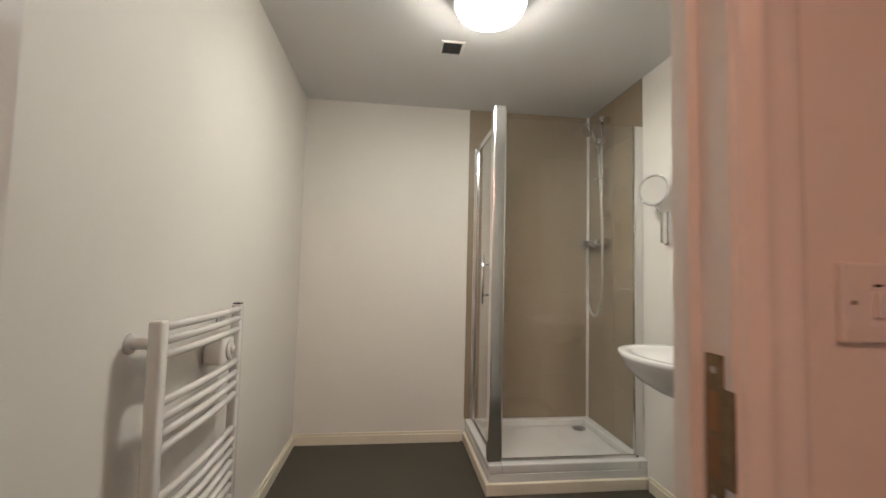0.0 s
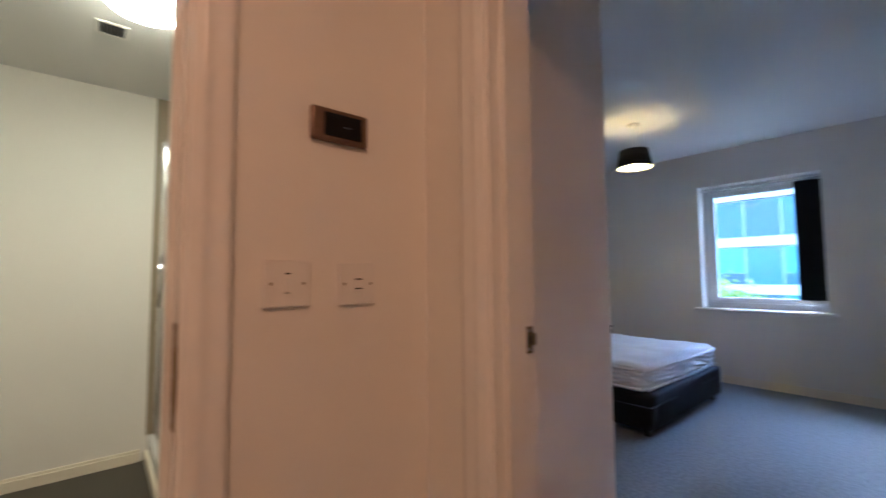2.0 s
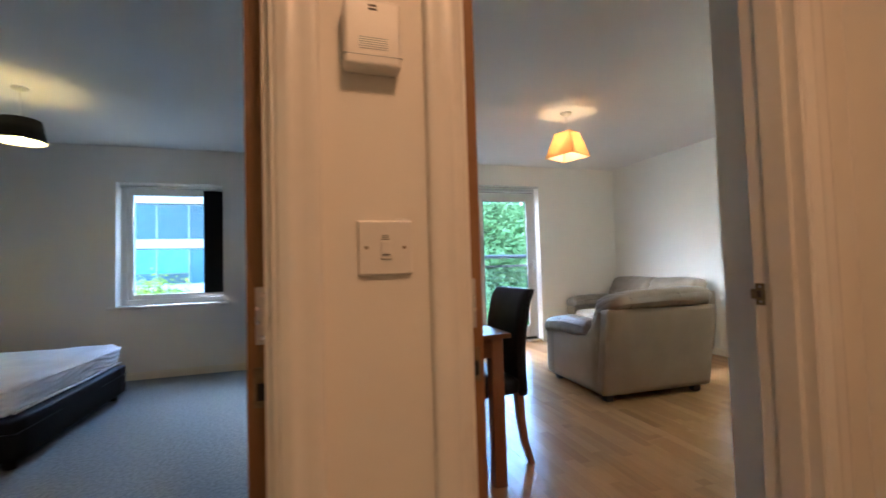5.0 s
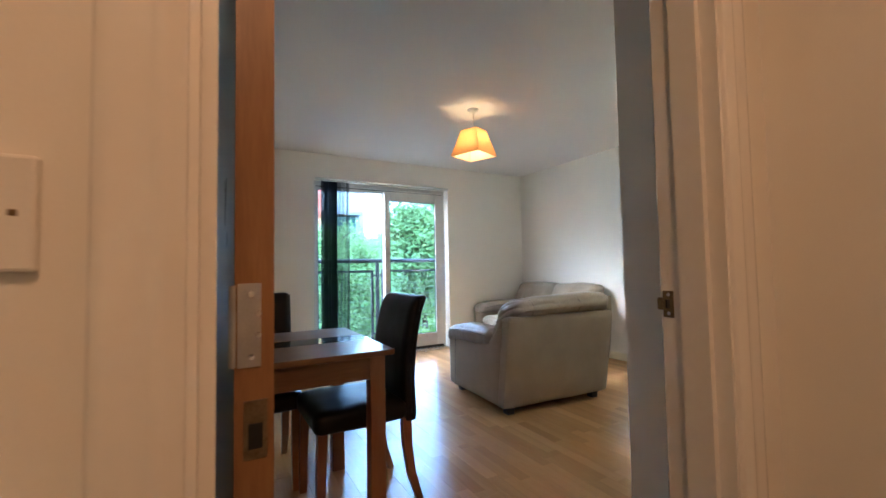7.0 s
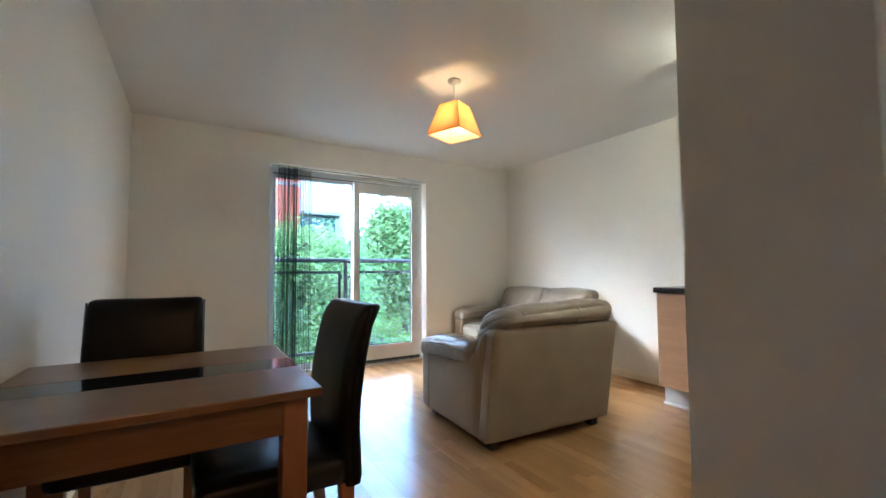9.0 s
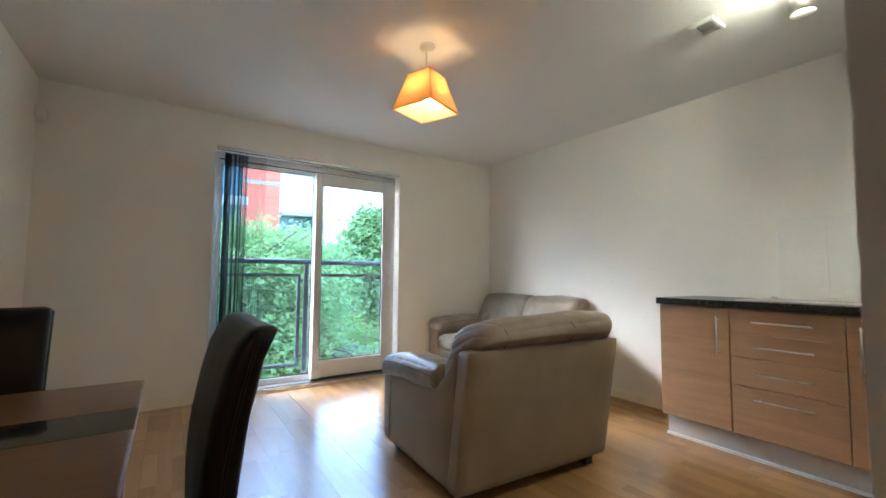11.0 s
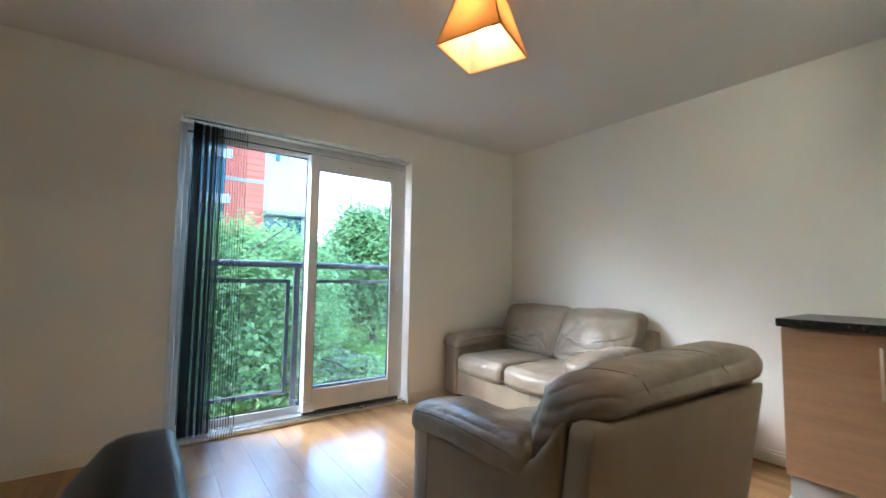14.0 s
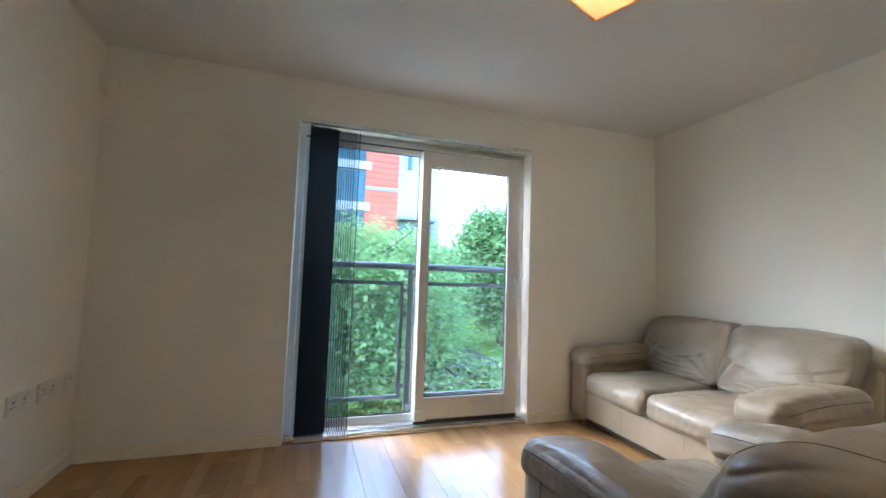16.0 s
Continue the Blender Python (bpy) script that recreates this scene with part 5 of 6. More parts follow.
def settee(name, at, turn, width, seats, label, category, slump):
    """Facing +x; width along y. Shell, arms with pads, seat cushions, loose back cushions, feet."""
    e = thing(name, at, label, category, turn=turn)
    w, d = width / 2, 0.42
    bm = bmesh.new()
    soft(bm, -d, -d + (0.09 if seats == 1 else 0.13), -w, w, 0.055, 0.70, 0.018 if seats == 1 else 0.026, 16, (0.012, 0, 0.0), 0.003, 3, 2.0)
    for v in bm.verts:
        v.co.x -= 0.15 * max(0, v.co.z - 0.06)
    part("back_panel", bm, TAUPEPLAIN, e, "", True)
    bm = bmesh.new()
    box(bm, -d + 0.10, d - 0.03, -w + 0.15, w - 0.15, 0.07, 0.27, 0.02, 3)
    part("base", bm, TAUPEPLAIN, e, "", True)
    part("underside", boxes((-d + 0.04, d - 0.05, -w + 0.03, w - 0.03, 0.048, 0.062)), BLACKPLASTIC, e)
    for k in ((0.3, 0.72) if seats > 1 else (0.5,)):
        y = -w + 0.17 + (2 * w - 0.34) * k
        bm = bmesh.new()
        tube(bm, [(d - 0.030, y, 0.08), (d - 0.030, y, 0.26)], 0.002, 6)
        part("front_seam", bm, TAUPEPLAIN, e)
    for s in (1, -1):
        bm = bmesh.new()
        n = 14
        soft(bm, -d + 0.03, d - 0.005, s * w - s * 0.17, s * w, 0.055, 0.50, 0.03, n, (0.006, 0.012, 0), 0.002, 4, s)
        for v in bm.verts:
            if v.co.z > 0.2:
                f = max(0.0, min(1.0, (-d + 0.24 - v.co.x) / 0.2))
                v.co.z += 0.19 * f * f * (v.co.z - 0.2) / 0.3
        side = part("arm_side", bm, TAUPEPLAIN, e, "", True)
        bm = bmesh.new()
        for x in (0.27,):
            tube(bm, [(x, s * (w + 0.011), 0.07), (x, s * (w + 0.013), 0.25), (x, s * (w + 0.008), 0.46)], 0.002, 6)
        part("seam", bm, SEAM, side)
        bm = bmesh.new()
        soft(bm, -d + 0.16, d + 0.005, s * w - s * 0.205, s * w + s * 0.02, 0.455, 0.58, 0.052, 44, (0.01, 0.004, 0.018), 0.007, 7, 3.0 + s)
        for v in bm.verts:
            v.co.z -= (0.05 if seats == 1 else 0.018) * max(0.0, v.co.x / d) ** 2 - 0.02 * max(0.0, -v.co.x / d)
        for v in bm.verts:
            q = abs(abs(v.co.y) - (w - 0.09)) / 0.11
            ripple = math.sin(v.co.x * 105 + v.co.y * 30 + 5 * noise.noise(v.co * 6))
            k = 0.006 * (1 - abs(ripple)) ** 2 * min(1.0, 0.25 + q) * max(0.0, 0.7 + noise.noise(v.co * 4))
            v.co.z -= k
            v.co.y -= math.copysign(k * 0.6, v.co.y) if q > 0.7 else 0.0
        tree_ = BVHTree.FromBMesh(bm)
        pad = part("arm_pad", bm, TAUPE, e, "padded leather arm", True)
        for lean in (0.75, -0.7):
            line = []
            for k in range(19):
                x = -d + 0.20 + 0.60 * k / 18
                dv = Vector((0, -s * math.copysign(1, lean), -abs(lean) * 0.55)).normalized()
                hit = tree_.ray_cast(Vector((x, s * (w - 0.09), 0.50 - 0.04 * max(0.0, x / d) ** 2)) - dv * 0.5, dv)[0]
                if hit is not None:
                    line.append(tuple(hit))
            if len(line) > 5:
                bm = bmesh.new()
                tube(bm, line, 0.0021, 6)
                part("seam", bm, SEAM, pad)
        for x in (-d + 0.07, d - 0.09):
            part("foot", boxes((x - 0.03, x + 0.03, s * (w - 0.09) - 0.03, s * (w - 0.09) + 0.03, 0.0, 0.056), bevel=0.006), LEGWOOD if seats > 1 else BLACKPLASTIC, e, "short block foot")
    cw = (2 * w - 0.38) / seats
    for i in range(seats):
        y = -w + 0.19 + cw * i
        bm = bmesh.new()
        soft(bm, -0.24, d + 0.015, y + 0.004, y + cw - 0.004, 0.26, 0.415, 0.055, 40, (0.012, 0.0, 0.028), 0.007, 7, 5.0 + i)
        for v in bm.verts:
            if v.co.x > d - 0.06:
                ripple = math.sin(v.co.y * 58 - v.co.z * 34 + 4 * noise.noise(v.co * 5))
                v.co.x -= 0.006 * (1 - abs(ripple)) ** 2 * max(0.0, 0.6 + 1.2 * noise.noise(v.co * 3.1)) * min(1.0, (v.co.x - d + 0.06) / 0.04)
        part("seat_cushion", bm, TAUPE, e, "", True)
    bw = (2 * w - (0.20 if seats == 1 else 0.16)) / seats
    for i in range(seats):
        y = -w + (0.02 if seats == 1 else 0.08) + bw * i
        y1 = y + bw + (0.135 if seats == 1 else 0)
        bm = bmesh.new()
        soft(bm, -d + (0.0 if seats == 1 else 0.045), -0.14, y + 0.004, y1 - 0.004, 0.40, 0.815 if seats == 1 else 0.825, 0.085 if seats == 1 else 0.06, 64, (0.03, 0.016, 0.024 if seats == 1 else 0.012), 0.009, 4.2, 8.0 + 2.3 * i + seats)
        for v in bm.verts:
            # pulled folds that fan out of the lower corners on the front
            for cy, sg in ((y + 0.02, 1), (y1 - 0.02, -1)):
                ry, rz = (v.co.y - cy) * sg, v.co.z - 0.46
                rad = math.hypot(ry, rz)
                if v.co.x > -0.30 and 0.02 < rad < 0.30:
                    v.co.x += 0.011 * math.sin(math.atan2(rz, ry) * 11 + 3 * noise.noise(v.co * 6)) * math.sin(math.pi * (rad - 0.02) / 0.28)
        if seats > 1:
            near, far = (y + 0.02, y1 - 0.06) if i == 0 else (y1 - 0.02, y + 0.06)
            folds = [((near, 0.50), (far, 0.475), -0.020, 0.012), ((near, 0.545), (near + (far - near) * 0.9, 0.505), -0.024, 0.013), ((near, 0.60), (near + (far - near) * 0.75, 0.535), -0.028, 0.010),
                     ((near, 0.66), (near + (far - near) * 0.5, 0.585), -0.012, 0.009), ((far, 0.62), (near + (far - near) * 0.55, 0.56), -0.014, 0.008)]
            crease(bm, folds, 0, 1, -0.26)
        else:
            for v in bm.verts:
                end = max(0.0, (v.co.y - (y1 - 0.16)) / 0.16)
                v.co.z -= 0.085 * end * end * max(0.0, min(1.0, (0.74 - v.co.z) / 0.2))
                if end > 0.35:
                    ripple = math.sin(v.co.z * 62 + v.co.x * 26 + 3 * noise.noise(v.co * 6))
                    v.co.y -= 0.007 * (1 - abs(ripple)) ** 2 * min(1.0, (end - 0.35) * 2.5)
                low = max(0.0, 1 - abs(v.co.z - 0.66) / 0.10)
                if v.co.x < -0.36:
                    ripple = math.sin(v.co.y * 34 + v.co.z * 20 + 4 * noise.noise(v.co * 4))
                    v.co.x += 0.006 * (1 - abs(ripple)) ** 2 * low
        for v in bm.verts:
            f = max(0.0, (v.co.z - 0.4) / 0.4)
            v.co.x -= 0.15 * f ** 1.3 - 0.01
            if slump:
                v.co.z += 0.014 * math.sin((v.co.y - 0.1) * 3.2 + 3.6)
                over = max(0.0, min(1.0, (v.co.z - 0.705) / 0.045))
                v.co.x = max(v.co.x, -d - 0.15 * (v.co.z - 0.06) + 0.025 - 0.055 * over)
        tree_ = BVHTree.FromBMesh(bm)
        cushion = part("back_cushion", bm, TAUPE, e, "plump creased back cushion", True)
        for ya, yb in (((0.40, 0.26), (0.03, -0.17)) if seats == 1 else ()):
            line = []
            for k in range(22):
                f = k / 21
                a = math.radians(58 + 132 * f)
                dv = Vector((-math.cos(a), 0, -math.sin(a)))
                hit = tree_.ray_cast(Vector((-0.34, ya + (yb - ya) * f ** 0.8, 0.64)) - dv * 0.7, dv)[0]
                if hit is not None:
                    line.append(tuple(hit))
            bm = bmesh.new()
            tube(bm, line, 0.0016, 6)
            part("seam", bm, SEAM, cushion)
    return e


settee("armchair", (3.775, -2.66, 0), -3.0, 0.985, 1, "taupe leather armchair with a slumped back cushion", "armchair", True)
settee("sofa", (4.960, -3.855, 0), 90.0, 1.49, 2, "taupe leather two-seat sofa in the corner against the wall", "sofa", False)

# ---------------------------------------------------------------- kitchen
KY, KB, KX = -3.782, LIV_S + 0.002, 3.363
HANDLE = STEEL


def bar_handle(parent, p0, p1):
    bm = bmesh.new()
    a, b = Vector(p0), Vector(p1)
    tube(bm, [a, b], 0.005, 10)
    for f in (0.08, 0.92):
        q = a.lerp(b, f)
        tube(bm, [q, q + Vector((0, -0.028, 0))], 0.0045, 8)
    part("handle", bm, HANDLE, parent, "brushed steel bar handle", True)


def cabinet(x0, x1, drawers, handle_side, label):
    e = thing("base_cabinet", ((x0 + x1) / 2, KB, 0), label, "kitchen cabinet", "kitchen base units")
    hw, dep = (x1 - x0) / 2, KY - KB
    part("carcass", boxes((-hw, hw, 0, dep - 0.019, 0.145, 0.852)), KITWOOD, e)
    if drawers:
        for z0_, z1_ in ((0.715, 0.848), (0.582, 0.711), (0.425, 0.578), (0.150, 0.421)):
            d = part("drawer_front", boxes((-hw + 0.0015, hw - 0.0015, dep - 0.017, dep, z0_, z1_), bevel=0.0015), KITWOOD, e)
            z = z1_ - 0.06 if z1_ < 0.5 else (z0_ + z1_) / 2
            bar_handle(d, (-0.13, dep + 0.028, z), (0.13, dep + 0.028, z))
    else:
        d = part("cabinet_door", boxes((-hw + 0.0015, hw - 0.0015, dep - 0.017, dep, 0.150, 0.848), bevel=0.0015), KITWOOD, e)
        x = handle_side * (hw - 0.055)
        bar_handle(d, (x, dep + 0.028, 0.58), (x, dep + 0.028, 0.80))
    return e


cabinet(2.963, KX, False, -1, "wood laminate base cabinet with one door")
cabinet(2.468, 2.961, True, 0, "wood laminate base cabinet with four drawers")
cabinet(STUB_X + 0.004, 2.466, False, 1, "wood laminate base cabinet with one door")
wt = thing("worktop", (2.70, -4.03, 0.855), "speckled black laminate worktop over the base units", "worktop")
part("slab", boxes((STUB_X + 0.003 - 2.70, 3.377 - 2.70, LIV_S + 0.002 + 4.03, -3.759 + 4.03, 0.0, 0.04), bevel=0.006, seg=3), WORKTOP, wt)
pl = thing("kitchen_plinth", (2.70, -3.87, 0), "silver plinth under the kitchen units with a white bottom seal", "plinth")
part("board", boxes((STUB_X + 0.003 - 2.70, 3.37 - 2.70, -0.010, 0.0, 0.004, 0.143), (3.36 - 2.70, 3.37 - 2.70, -0.43, -0.010, 0.004, 0.143)), PLINTH, pl)
part("seal", boxes((STUB_X + 0.003 - 2.70, 3.378 - 2.70, 0.0, 0.008, 0.0, 0.016), (3.37 - 2.70, 3.378 - 2.70, -0.43, 0.0, 0.0, 0.016)), UPVC, pl, "white plastic bottom seal")
sink = thing("kitchen_sink", (2.52, -4.03, 0.895), "stainless steel inset sink with a raised rim, in the worktop", "sink")
part("rim", boxes((-0.42, 0.42, -0.225, -0.16, 0.0, 0.007), (-0.42, 0.42, 0.16, 0.225, 0.0, 0.007), (-0.42, -0.36, -0.16, 0.16, 0.0, 0.007), (0.30, 0.42, -0.16, 0.16, 0.0, 0.007), bevel=0.003), STEEL, sink)
part("bowl", boxes((-0.36, 0.30, -0.16, 0.16, 0.0005, 0.002), bevel=0.0005), STEEL, sink)
bm = bmesh.new()
tube(bm, [(0.36, -0.19, 0.005), (0.36, -0.19, 0.018)], 0.016, 16)
part("tap_hole_cover", bm, CHROME, sink, "", True)
for i in range(5):
    part("drainer_rib", boxes((-0.33 + 0.06 * i, -0.32 + 0.06 * i, -0.14, 0.14, 0.002, 0.005), bevel=0.001), STEEL, sink)
sb = thing("splashback", (2.66, LIV_S, 0.915), "two rows of plain pale tiles behind the sink", "splashback")
for i in range(2):
    for j in range(3):
        part("tile", boxes((0.215 - 0.236 * (j + 1) + 0.002, 0.215 - 0.236 * j, 0.0, 0.006, 0.245 * i + 0.002, 0.245 * i + 0.244), bevel=0.001), GLOSS, sb)

# ---------------------------------------------------------------- living room small fittings
pir = thing("alarm_sensor", (5.700, -0.305, 2.115), "white plastic alarm sensor high in the corner", "alarm sensor")
bm = bmesh.new()
soft(bm, -0.03, 0.034, -0.03, 0.03, -0.055, 0.055, 0.018, 8, (0.0, 0, 0))
part("case", bm, WHITEPLASTIC, pir, "", True)
part("lens", boxes((-0.034, -0.028, -0.02, 0.02, -0.03, 0.012), bevel=0.002), WHITEPLASTIC, pir)
for x, w, label in ((5.245, 0.146, "white plastic double socket on the living room wall"), (5.46, 0.146, "white plastic double socket on the living room wall"), (5.655, 0.086, "white plastic aerial socket on the living room wall")):
    s = thing("wall_socket", (x, LIV_N, 0.465), label, "socket", "sockets in the corner")
    part("plate", boxes((-w / 2, w / 2, -0.010, 0, -0.043, 0.043), bevel=0.003), WHITEPLASTIC, s)
    for k in ((-0.036, 0.036) if w > 0.1 else (0.0,)):
        part("pin_hole", boxes((k - 0.004, k + 0.004, -0.0106, -0.0098, 0.004, 0.016)), BLACKPLASTIC, s)
        if w > 0.1:
            part("pin_hole", boxes((k - 0.015, k - 0.008, -0.0106, -0.0098, -0.014, -0.009)), BLACKPLASTIC, s)
            part("pin_hole", boxes((k + 0.008, k + 0.015, -0.0106, -0.0098, -0.014, -0.009)), BLACKPLASTIC, s)
            part("rocker", boxes((k + 0.012, k + 0.026, -0.0135, -0.010, 0.014, 0.032), bevel=0.001), WHITEPLASTIC, s)

# ---------------------------------------------------------------- outside
GRASS = surface("mown_grass", (0.16, 0.26, 0.035), (0.10, 0.18, 0.02), 0.9, scale=0.8, fine=14, bump=0.6, depth=0.03, spec=0.1)
EARTH = surface("rough_ground", (0.09, 0.10, 0.06), (0.06, 0.075, 0.04), 0.95, scale=0.5, fine=8, bump=0.5, depth=0.03)
ASPHALT = surface("asphalt", (0.075, 0.075, 0.078), (0.055, 0.055, 0.058), 0.85, scale=1.0, fine=40, bump=0.3)
REDCLAD = surface("red_terracotta_cladding", (0.42, 0.085, 0.04), (0.36, 0.07, 0.032), 0.6, scale=0.8, fine=20, bump=0.1, island=0.04)
WHITECLAD = surface("white_render", (0.36, 0.355, 0.35), (0.31, 0.305, 0.30), 0.7, scale=0.5, fine=12, bump=0.1)
GREYCLAD = surface("grey_panel", (0.22, 0.24, 0.26), (0.18, 0.20, 0.22), 0.5, scale=0.8)
OFFICEGLASS = surface("tinted_office_glass", (0.02, 0.07, 0.095), (0.012, 0.045, 0.065), 0.22, 0.0, scale=0.3, fine=2, bump=0.0, spec=0.25, island=0.35, rough_var=0.03)
AQUAGLASS = surface("aqua_spandrel_glass", (0.045, 0.155, 0.17), (0.03, 0.11, 0.125), 0.25, 0.0, scale=0.3, fine=2, bump=0.0, spec=0.25, island=0.25, rough_var=0.03)
BARK = surface("bark", (0.10, 0.075, 0.05), (0.05, 0.038, 0.026), 0.9, scale=14, fine=60, bump=0.8, depth=0.01, stretch=(1, 1, 0.2))
LEAF_A = leaf_mat("maple_leaf", (0.25, 0.36, 0.135), (0.17, 0.275, 0.095))
LEAF_B = leaf_mat("lime_leaf", (0.30, 0.42, 0.17), (0.21, 0.32, 0.12))
LEAF_C = leaf_mat("young_yellow_leaf", (0.30, 0.36, 0.05), (0.12, 0.20, 0.03))
BLUEPAINT = surface("blue_paint", (0.02, 0.10, 0.42), (0.018, 0.085, 0.36), 0.5, scale=2)
GROUND = -3.4

struct(part("ground", boxes((FACADE_OUT + 0.0, 700, -500, 500, GROUND - 0.5, GROUND)), EARTH), "rough green ground below the flat", "ground")
struct(part("road", boxes((47.0, 53.0, -150, 150, GROUND, GROUND + 0.02)), ASPHALT), "grey asphalt road", "road")
struct(part("lawn", boxes((22.0, 45.0, -45, -11.6, GROUND, GROUND + 0.05)), GRASS), "bright green mown lawn", "lawn")
struct(part("kerb", boxes((46.85, 47.0, -150, 150, GROUND, GROUND + 0.12), bevel=0.02), WHITECLAD), "pale concrete kerb", "kerb")

# balcony guard
guard = thing("balcony_railing", (6.17, 0, 0), "dark grey steel balcony railing with a wire mesh infill", "railing")
bm = bmesh.new()
tube(bm, [(0, -3.35, 1.155), (0, -1.12, 1.155)], 0.026, 16)
part("top_rail", bm, RAILPAINT, guard, "", True)
bm = bmesh.new()
for y in (-3.30, -2.245, -1.17):
    box(bm, -0.014, 0.014, y - 0.022, y + 0.022, 0.02, 1.13)
    box(bm, -0.135, -0.0, y - 0.012, y + 0.012, 0.05, 0.075)
    part("post", bm, RAILPAINT, guard)
    bm = bmesh.new()
bm.free()
for ya, yb in ((-3.255, -2.30), (-2.19, -1.215)):
    fr = part("panel_frame", boxes((-0.012, 0.012, ya, yb, 1.005, 1.035), (-0.012, 0.012, ya, yb, 0.115, 0.145), (-0.012, 0.012, ya, ya + 0.03, 0.145, 1.005), (-0.012, 0.012, yb - 0.03, yb, 0.145, 1.005)), RAILPAINT, guard)
    for z in (0.20, 0.95):
        part("clip", boxes((-0.010, 0.010, ya - 0.024, ya, z, z + 0.03), (-0.010, 0.010, yb, yb + 0.024, z, z + 0.03)), RAILPAINT, fr)
    for i in range(11):
        z = 0.20 + 0.073 * i
        bm = bmesh.new()
        tube(bm, [(0.003, ya + 0.03, z), (0.003, yb - 0.03, z)], 0.0019, 6)
        part("wire", bm, SILVER, fr)
    k = 0
    y = ya + 0.045
    while y < yb - 0.03:
        bm = bmesh.new()
        tube(bm, [(-0.003, y, 0.145), (-0.003, y, 1.005)], 0.0012, 5)
        part("wire", bm, SILVER, fr)
        y += 0.026


def tree(name, at, height, crown_z, rx, rz, clumps, per, leaf_size, material, label, seed, trunk=0.16):
    """A tapered trunk, limbs that fork into the crown, and many small leaf blades in uneven clumps."""
    rnd = random.Random(seed)
    e = thing(name, at, label, "tree")
    bm = bmesh.new()
    tube(bm, [(0, 0, 0), (0.08, 0.03, height * 0.25), (0.02, -0.05, height * 0.5), (0.1, 0.05, height * 0.9)], [trunk, trunk * 0.8, trunk * 0.6, trunk * 0.15], 10)
    tips = []
    for i in range(16):
        a = rnd.uniform(0, 6.28)
        z0 = height * rnd.uniform(0.28, 0.75)
        rr = rx * rnd.uniform(0.5, 0.95)
        z1 = min(height * 0.95, z0 + rz * rnd.uniform(0.1, 0.8))
        p = (rr * math.cos(a), rr * math.sin(a), z1)
        mid = (p[0] * 0.5 + rnd.uniform(-0.2, 0.2), p[1] * 0.5 + rnd.uniform(-0.2, 0.2), (z0 + z1) / 2 + 0.1)
        tube(bm, [(0.05, 0, z0), mid, p], [trunk * 0.4, trunk * 0.24, trunk * 0.06], 6)
        tips.append(p)
    part("trunk", bm, BARK, e, "brown bark trunk and limbs", True)
    verts, faces = [], []
    for c in range(clumps):
        u = Vector((rnd.gauss(0, 1), rnd.gauss(0, 1), rnd.gauss(0, 1))).normalized()
        f = rnd.uniform(0.35, 1.0) ** 0.5
        bump = 1 + 0.28 * noise.noise(u * 2.3 + Vector((seed, 0, 0)))
        cc = Vector((u.x * rx * f * bump, u.y * rx * f * bump, crown_z + u.z * rz * f * bump))
        cr = rnd.uniform(0.5, 1.0) * leaf_size * 7.0
        for k in range(per):
            d = Vector((rnd.gauss(0, 0.5), rnd.gauss(0, 0.5), rnd.gauss(0, 0.33))) * cr
            p = cc + d
            n = (Vector((rnd.uniform(-1, 1), rnd.uniform(-1, 1), rnd.uniform(0.5, 2.0))) + d * 0.6).normalized()
            t = n.orthogonal().normalized()
            t = (Matrix.Rotation(rnd.uniform(0, 6.28), 3, n) @ t)
            s = n.cross(t)
            L = leaf_size * rnd.uniform(0.7, 1.3)
            b = len(verts)
            droop = n * (-0.18 * L)
            verts += [p - t * L * 0.5, p - t * L * 0.1 + s * L * 0.42 + droop, p + t * L * 0.2 + s * L * 0.30 + droop * 0.5, p + t * L * 0.55 + droop, p + t * L * 0.2 - s * L * 0.30 + droop * 0.5, p - t * L * 0.1 - s * L * 0.42 + droop]
            faces += [(b, b + 1, b + 2, b + 3), (b, b + 3, b + 4, b + 5)]
    me = bpy.data.meshes.new("crown")
    me.from_pydata([tuple(v) for v in verts], [], faces)
    me.materials.append(material)
    cr = new("crown", me)
    cr.parent = e
    tagged(cr, "crown of many green leaves", kind="stuff")
    return e


tree("maple_tree", (13.4, -2.7, GROUND), 5.8, 3.25, 2.3, 2.3, 900, 72, 0.115, LEAF_A, "broad green maple tree close outside the balcony", 3)
tree("maple_tree", (11.0, -5.3, GROUND), 3.0, 1.35, 1.9, 1.05, 420, 60, 0.11, LEAF_A, "low green maple below the balcony", 5, 0.1)
tree("maple_tree", (12.6, 0.0, GROUND), 4.6, 2.7, 2.0, 1.9, 420, 56, 0.11, LEAF_A, "green maple tree close outside the flat", 11, 0.12)
tree("lime_tree", (28.5, -14.0, GROUND), 9.6, 5.3, 3.0, 4.3, 760, 40, 0.25, LEAF_B, "tall round lime tree beyond the lawn", 7, 0.22)
tree("lime_tree", (31.0, -21.0, GROUND), 8.2, 4.6, 3.8, 3.6, 420, 34, 0.27, LEAF_B, "tall lime tree beyond the lawn", 8, 0.22)
tree("lime_tree", (25.0, -6.8, GROUND), 6.6, 3.9, 3.0, 2.9, 420, 34, 0.23, LEAF_B, "green street tree in front of the office building", 9, 0.18)
for far_x, far_y, far_h, far_r, far_seed in ((56.0, -17.0, 8.4, 5.0, 15), (57.0, -25.0, 9.6, 5.2, 12), (58.0, -34.0, 10.4, 5.6, 13), (60.0, -43.0, 9.0, 5.2, 16)):
    tree("lime_tree", (far_x, far_y, GROUND), far_h, far_h * 0.5, far_r, far_h * 0.44, 420, 30, 0.38, LEAF_B, "far green tree behind the road", far_seed, 0.25)
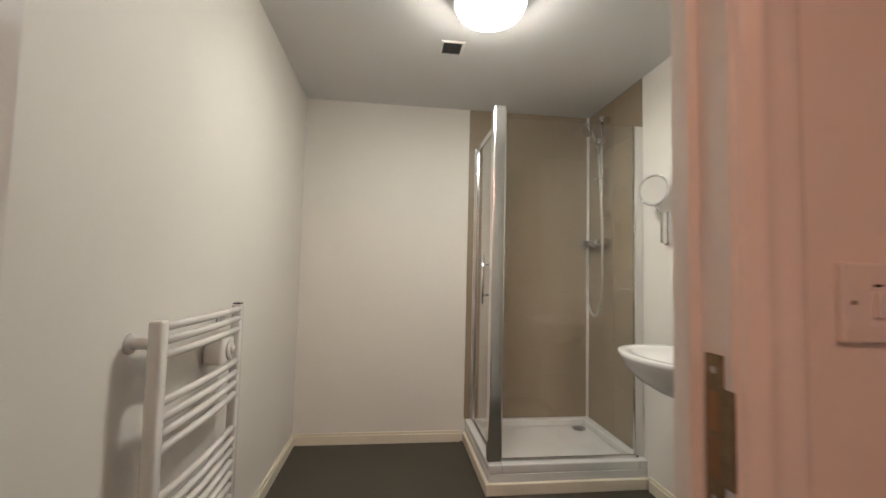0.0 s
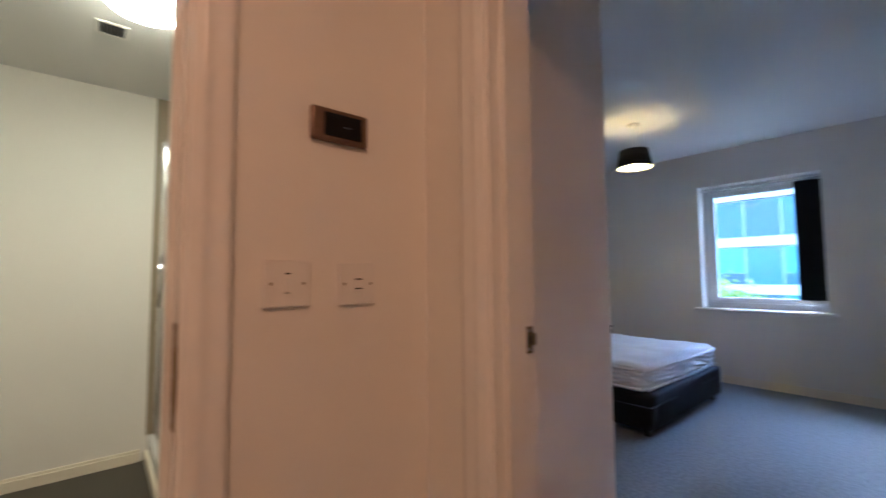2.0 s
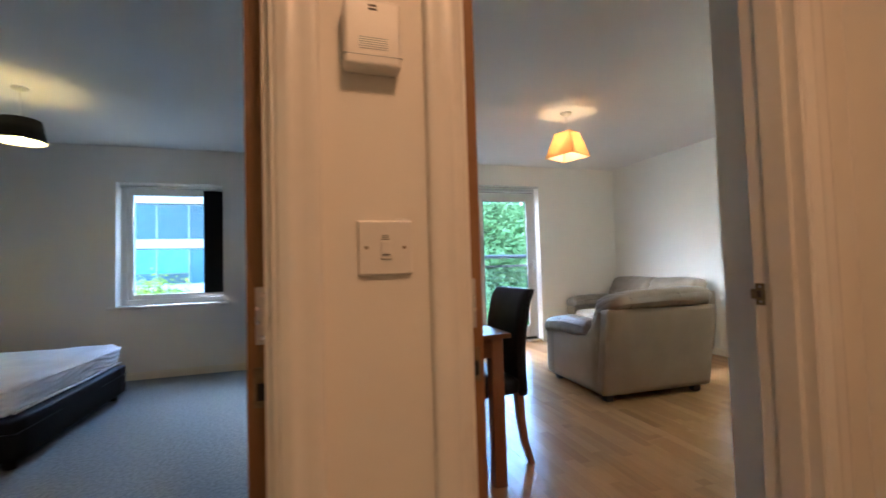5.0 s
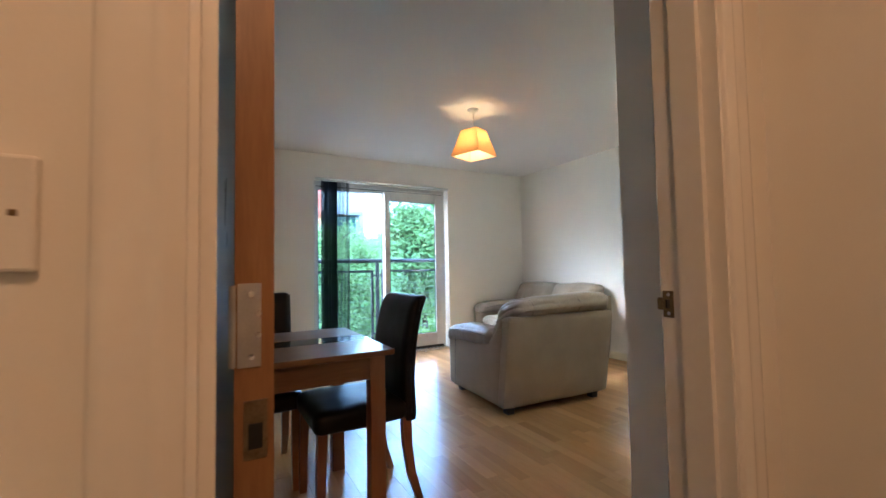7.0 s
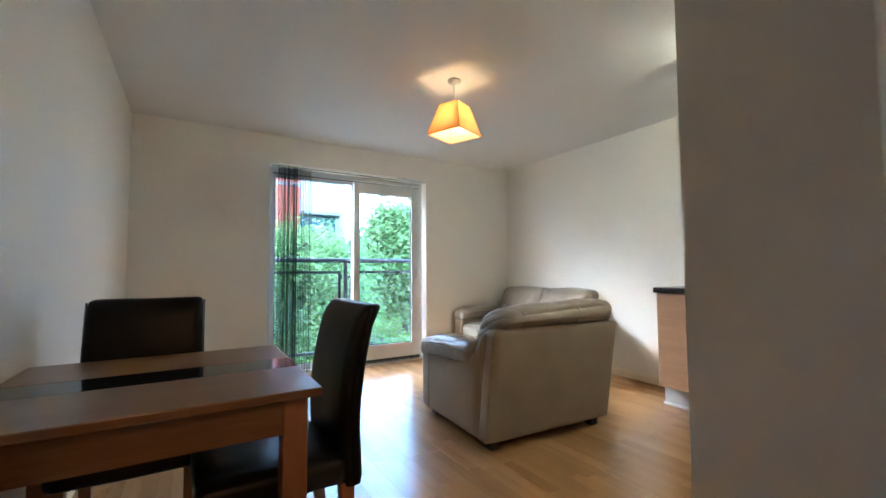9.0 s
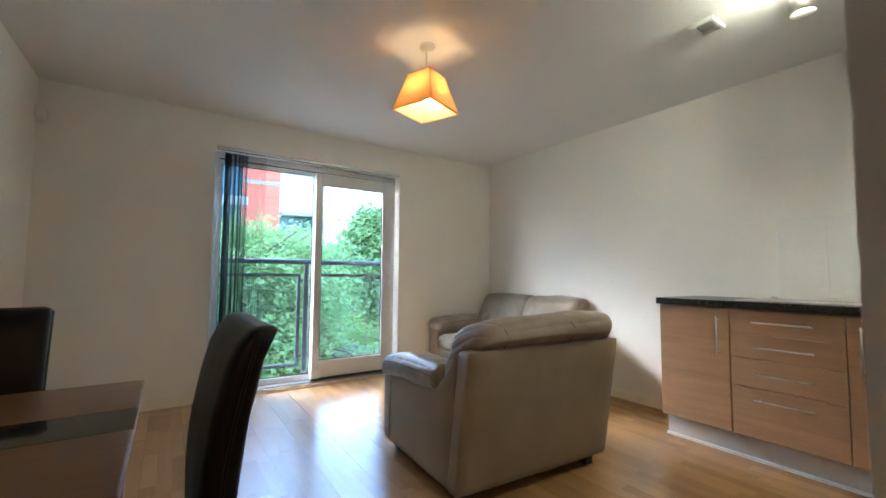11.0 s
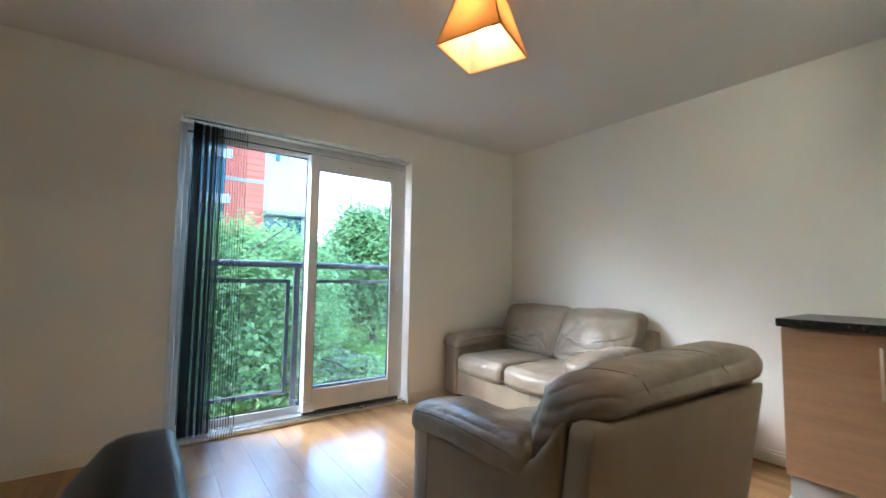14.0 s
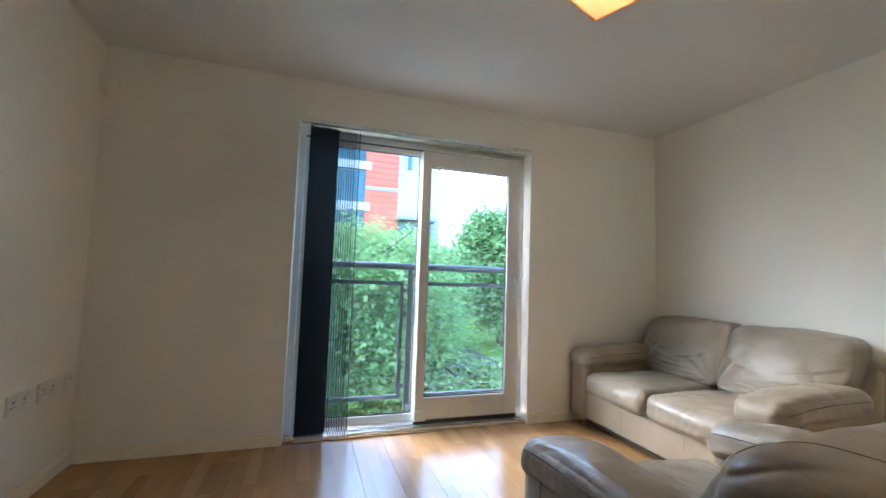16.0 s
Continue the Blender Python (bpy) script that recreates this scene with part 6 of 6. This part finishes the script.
tree("young_tree", (15.0, 4.35, GROUND), 3.9, 3.2, 1.0, 0.9, 90, 34, 0.13, LEAF_C, "young tree with yellow-green leaves", 14, 0.06)

# office building across the way
office = thing("office_building", (34.0, 0, GROUND), "red, white and glass office building with banded storeys", "building")
part("wall", boxes((0.25, 14, -11.3, 44, 0, 15.6)), WHITECLAD, office)
part("roof", boxes((0.0, 14.2, -11.5, 44.2, 15.6, 16.0)), GREYCLAD, office)
for z in (3.05, 6.2, 9.35, 12.5):
    part("storey_band", boxes((-0.05, 0.249, -5.6, 44, z, z + 0.62)), WHITECLAD, office, "white storey band")
for k in range(25):
    y = -5.6 + k * 1.98
    part("mullion", boxes((0.06, 0.249, y - 0.03, y + 0.03, 0, 15.55)), GREYCLAD, office)
for row, z0_ in enumerate((0.1, 3.69, 6.84, 9.99, 13.14)):
    z1_ = z0_ + (2.93 if row == 0 else 2.44)
    for k in range(24):
        y = -5.6 + k * 1.98
        if row < 2 and k % 3:
            part("pane", boxes((0.10, 0.13, y + 0.04, y + 1.94, z0_, z0_ + 0.72)), OFFICEGLASS, office)
            part("pane", boxes((0.10, 0.13, y + 0.04, y + 1.94, z0_ + 0.75, z1_)), AQUAGLASS, office)
        else:
            part("pane", boxes((0.10, 0.13, y + 0.04, y + 1.94, z0_, z1_)), OFFICEGLASS, office)
for i in range(34):
    part("cladding_board", boxes((0.02, 0.20, -7.75, -5.2, 0.2 + 0.45 * i, 0.2 + 0.45 * i + 0.43)), REDCLAD, office)
part("cladding_joint", boxes((0.0, 0.21, -7.75, -5.2, 11.0, 11.25)), GREYCLAD, office)
part("downpipe", boxes((-0.1, 0.1, -8.75, -8.5, 12.9, 15.3)), BLUEPAINT, office, "blue painted sign bracket")
part("recess_window", boxes((0.10, 0.26, -10.5, -7.85, 6.8, 8.8)), OFFICEGLASS, office)
part("recess_post", boxes((-0.8, -0.6, -10.75, -10.55, 6.5, 9.1)), WHITECLAD, office)
part("recess_canopy", boxes((-0.9, 0.248, -10.8, -7.77, 8.82, 9.05)), GREYCLAD, office)
part("recess_floor", boxes((-0.9, 0.248, -10.8, -7.77, 6.4, 6.6)), GREYCLAD, office)

board = thing("site_board", (38.2, -20.4, GROUND), "blue painted site board with a white panel, by the lawn", "sign board")
part("panel", boxes((0, 0.1, -0.75, 0.75, 0.3, 2.7)), BLUEPAINT, board)
part("white_panel", boxes((-0.01, 0.0, -0.35, 0.3, 1.5, 2.1)), WHITECLAD, board)
part("leg", boxes((0.02, 0.08, -0.7, -0.62, 0, 0.3)), RAILPAINT, board)
part("leg", boxes((0.02, 0.08, 0.62, 0.7, 0, 0.3)), RAILPAINT, board)

fence = thing("metal_fence", (45.8, -40.0, GROUND), "dark steel mesh fence along the road", "fence")
for i in range(11):
    part("post", boxes((-0.05, 0.05, -0.05 + 2.0 * i, 0.05 + 2.0 * i, 0, 2.3)), RAILPAINT, fence)
for z in (0.2, 1.2, 2.1):
    part("rail", boxes((-0.02, 0.02, 0, 20, z, z + 0.05)), RAILPAINT, fence)
bm = bmesh.new()
for i in range(160):
    box(bm, -0.01, 0.01, 0.125 * i, 0.125 * i + 0.02, 0.1, 2.2)
tagged(part("bars", bm, RAILPAINT, fence), kind="stuff")

# ---------------------------------------------------------------- pieces: floor boards and shower tiles
BOARD_W, BOARD_L = 0.195, 1.285
board_mesh = {}


def board_piece(lx, ly):
    key = (round(lx, 3), round(ly, 3))
    if key not in board_mesh:
        bm = boxes((0.0004, lx - 0.0004, 0.0004, ly - 0.0004, -0.0075, 0.0), bevel=0.0003, seg=1)
        me = bpy.data.meshes.new("board")
        bm.to_mesh(me)
        bm.free()
        me.materials.append(PLANK)
        board_mesh[key] = me
    return board_mesh[key]


row = 0
y = LIV_S + 0.002
while y < LIV_N - 0.005:
    w = min(BOARD_W, LIV_N - y)
    x = WALL_B2 - BOARD_L * ((row * 0.37) % 1)
    while x < FACADE:
        a, b = max(x, WALL_B + 0.065 if LD0 <= y and y + w <= LD1 else WALL_B2), min(x + BOARD_L, FACADE)
        if b - a > 0.02:
            ob = new("board", board_piece(b - a, w))
            ob.location = (a, y, 0)
            ob.parent = floor_living
        x += BOARD_L
    y += w
    row += 1

tile_mesh = {}


def tile_piece(w, h, flat):
    key = (round(w, 3), round(h, 3), flat)
    if key not in tile_mesh:
        s = (0.0009, w - 0.0009, -0.003, 0, 0.0009, h - 0.0009) if flat == "y" else (-0.003, 0, 0.0009, w - 0.0009, 0.0009, h - 0.0009)
        bm = boxes(s, bevel=0.001, seg=1)
        me = bpy.data.meshes.new("tile")
        bm.to_mesh(me)
        bm.free()
        me.materials.append(TILE)
        tile_mesh[key] = me
    return tile_mesh[key]


def tiling(name, flat, c0, c1, z0, z1, plane, w, h, label):
    back = (c0, c1, plane - 0.004, plane - 0.0005, z0, z1) if flat == "y" else (plane - 0.004, plane - 0.0005, c0, c1, z0, z1)
    base = struct(part(name, boxes(back), GROUT), label, "wall tiles")
    z = z0
    while z < z1 - 0.01:
        hh = min(h, z1 - z)
        c = c0
        while c < c1 - 0.01:
            ww = min(w, c1 - c)
            ob = new("tile", tile_piece(ww, hh, flat))
            ob.location = (c, plane - 0.003, z) if flat == "y" else (plane - 0.003, c, z)
            ob.parent = base
            c += ww
        z += hh


tiling("wall_tiles_back", "y", 1.125, 1.989, 0.145, BATH_CEILING, 3.32, 0.30, 0.30, "taupe ceramic tiles behind the shower")
tiling("wall_tiles_side", "x", 2.685, 3.311, 0.145, BATH_CEILING, 2.0, 0.30, 0.30, "taupe ceramic tiles beside the shower")
part("corner_seal", boxes((1.978, 1.992, 3.300, 3.312, 0.146, BATH_CEILING)), WHITEPLASTIC, bath_east, "white corner sealant")
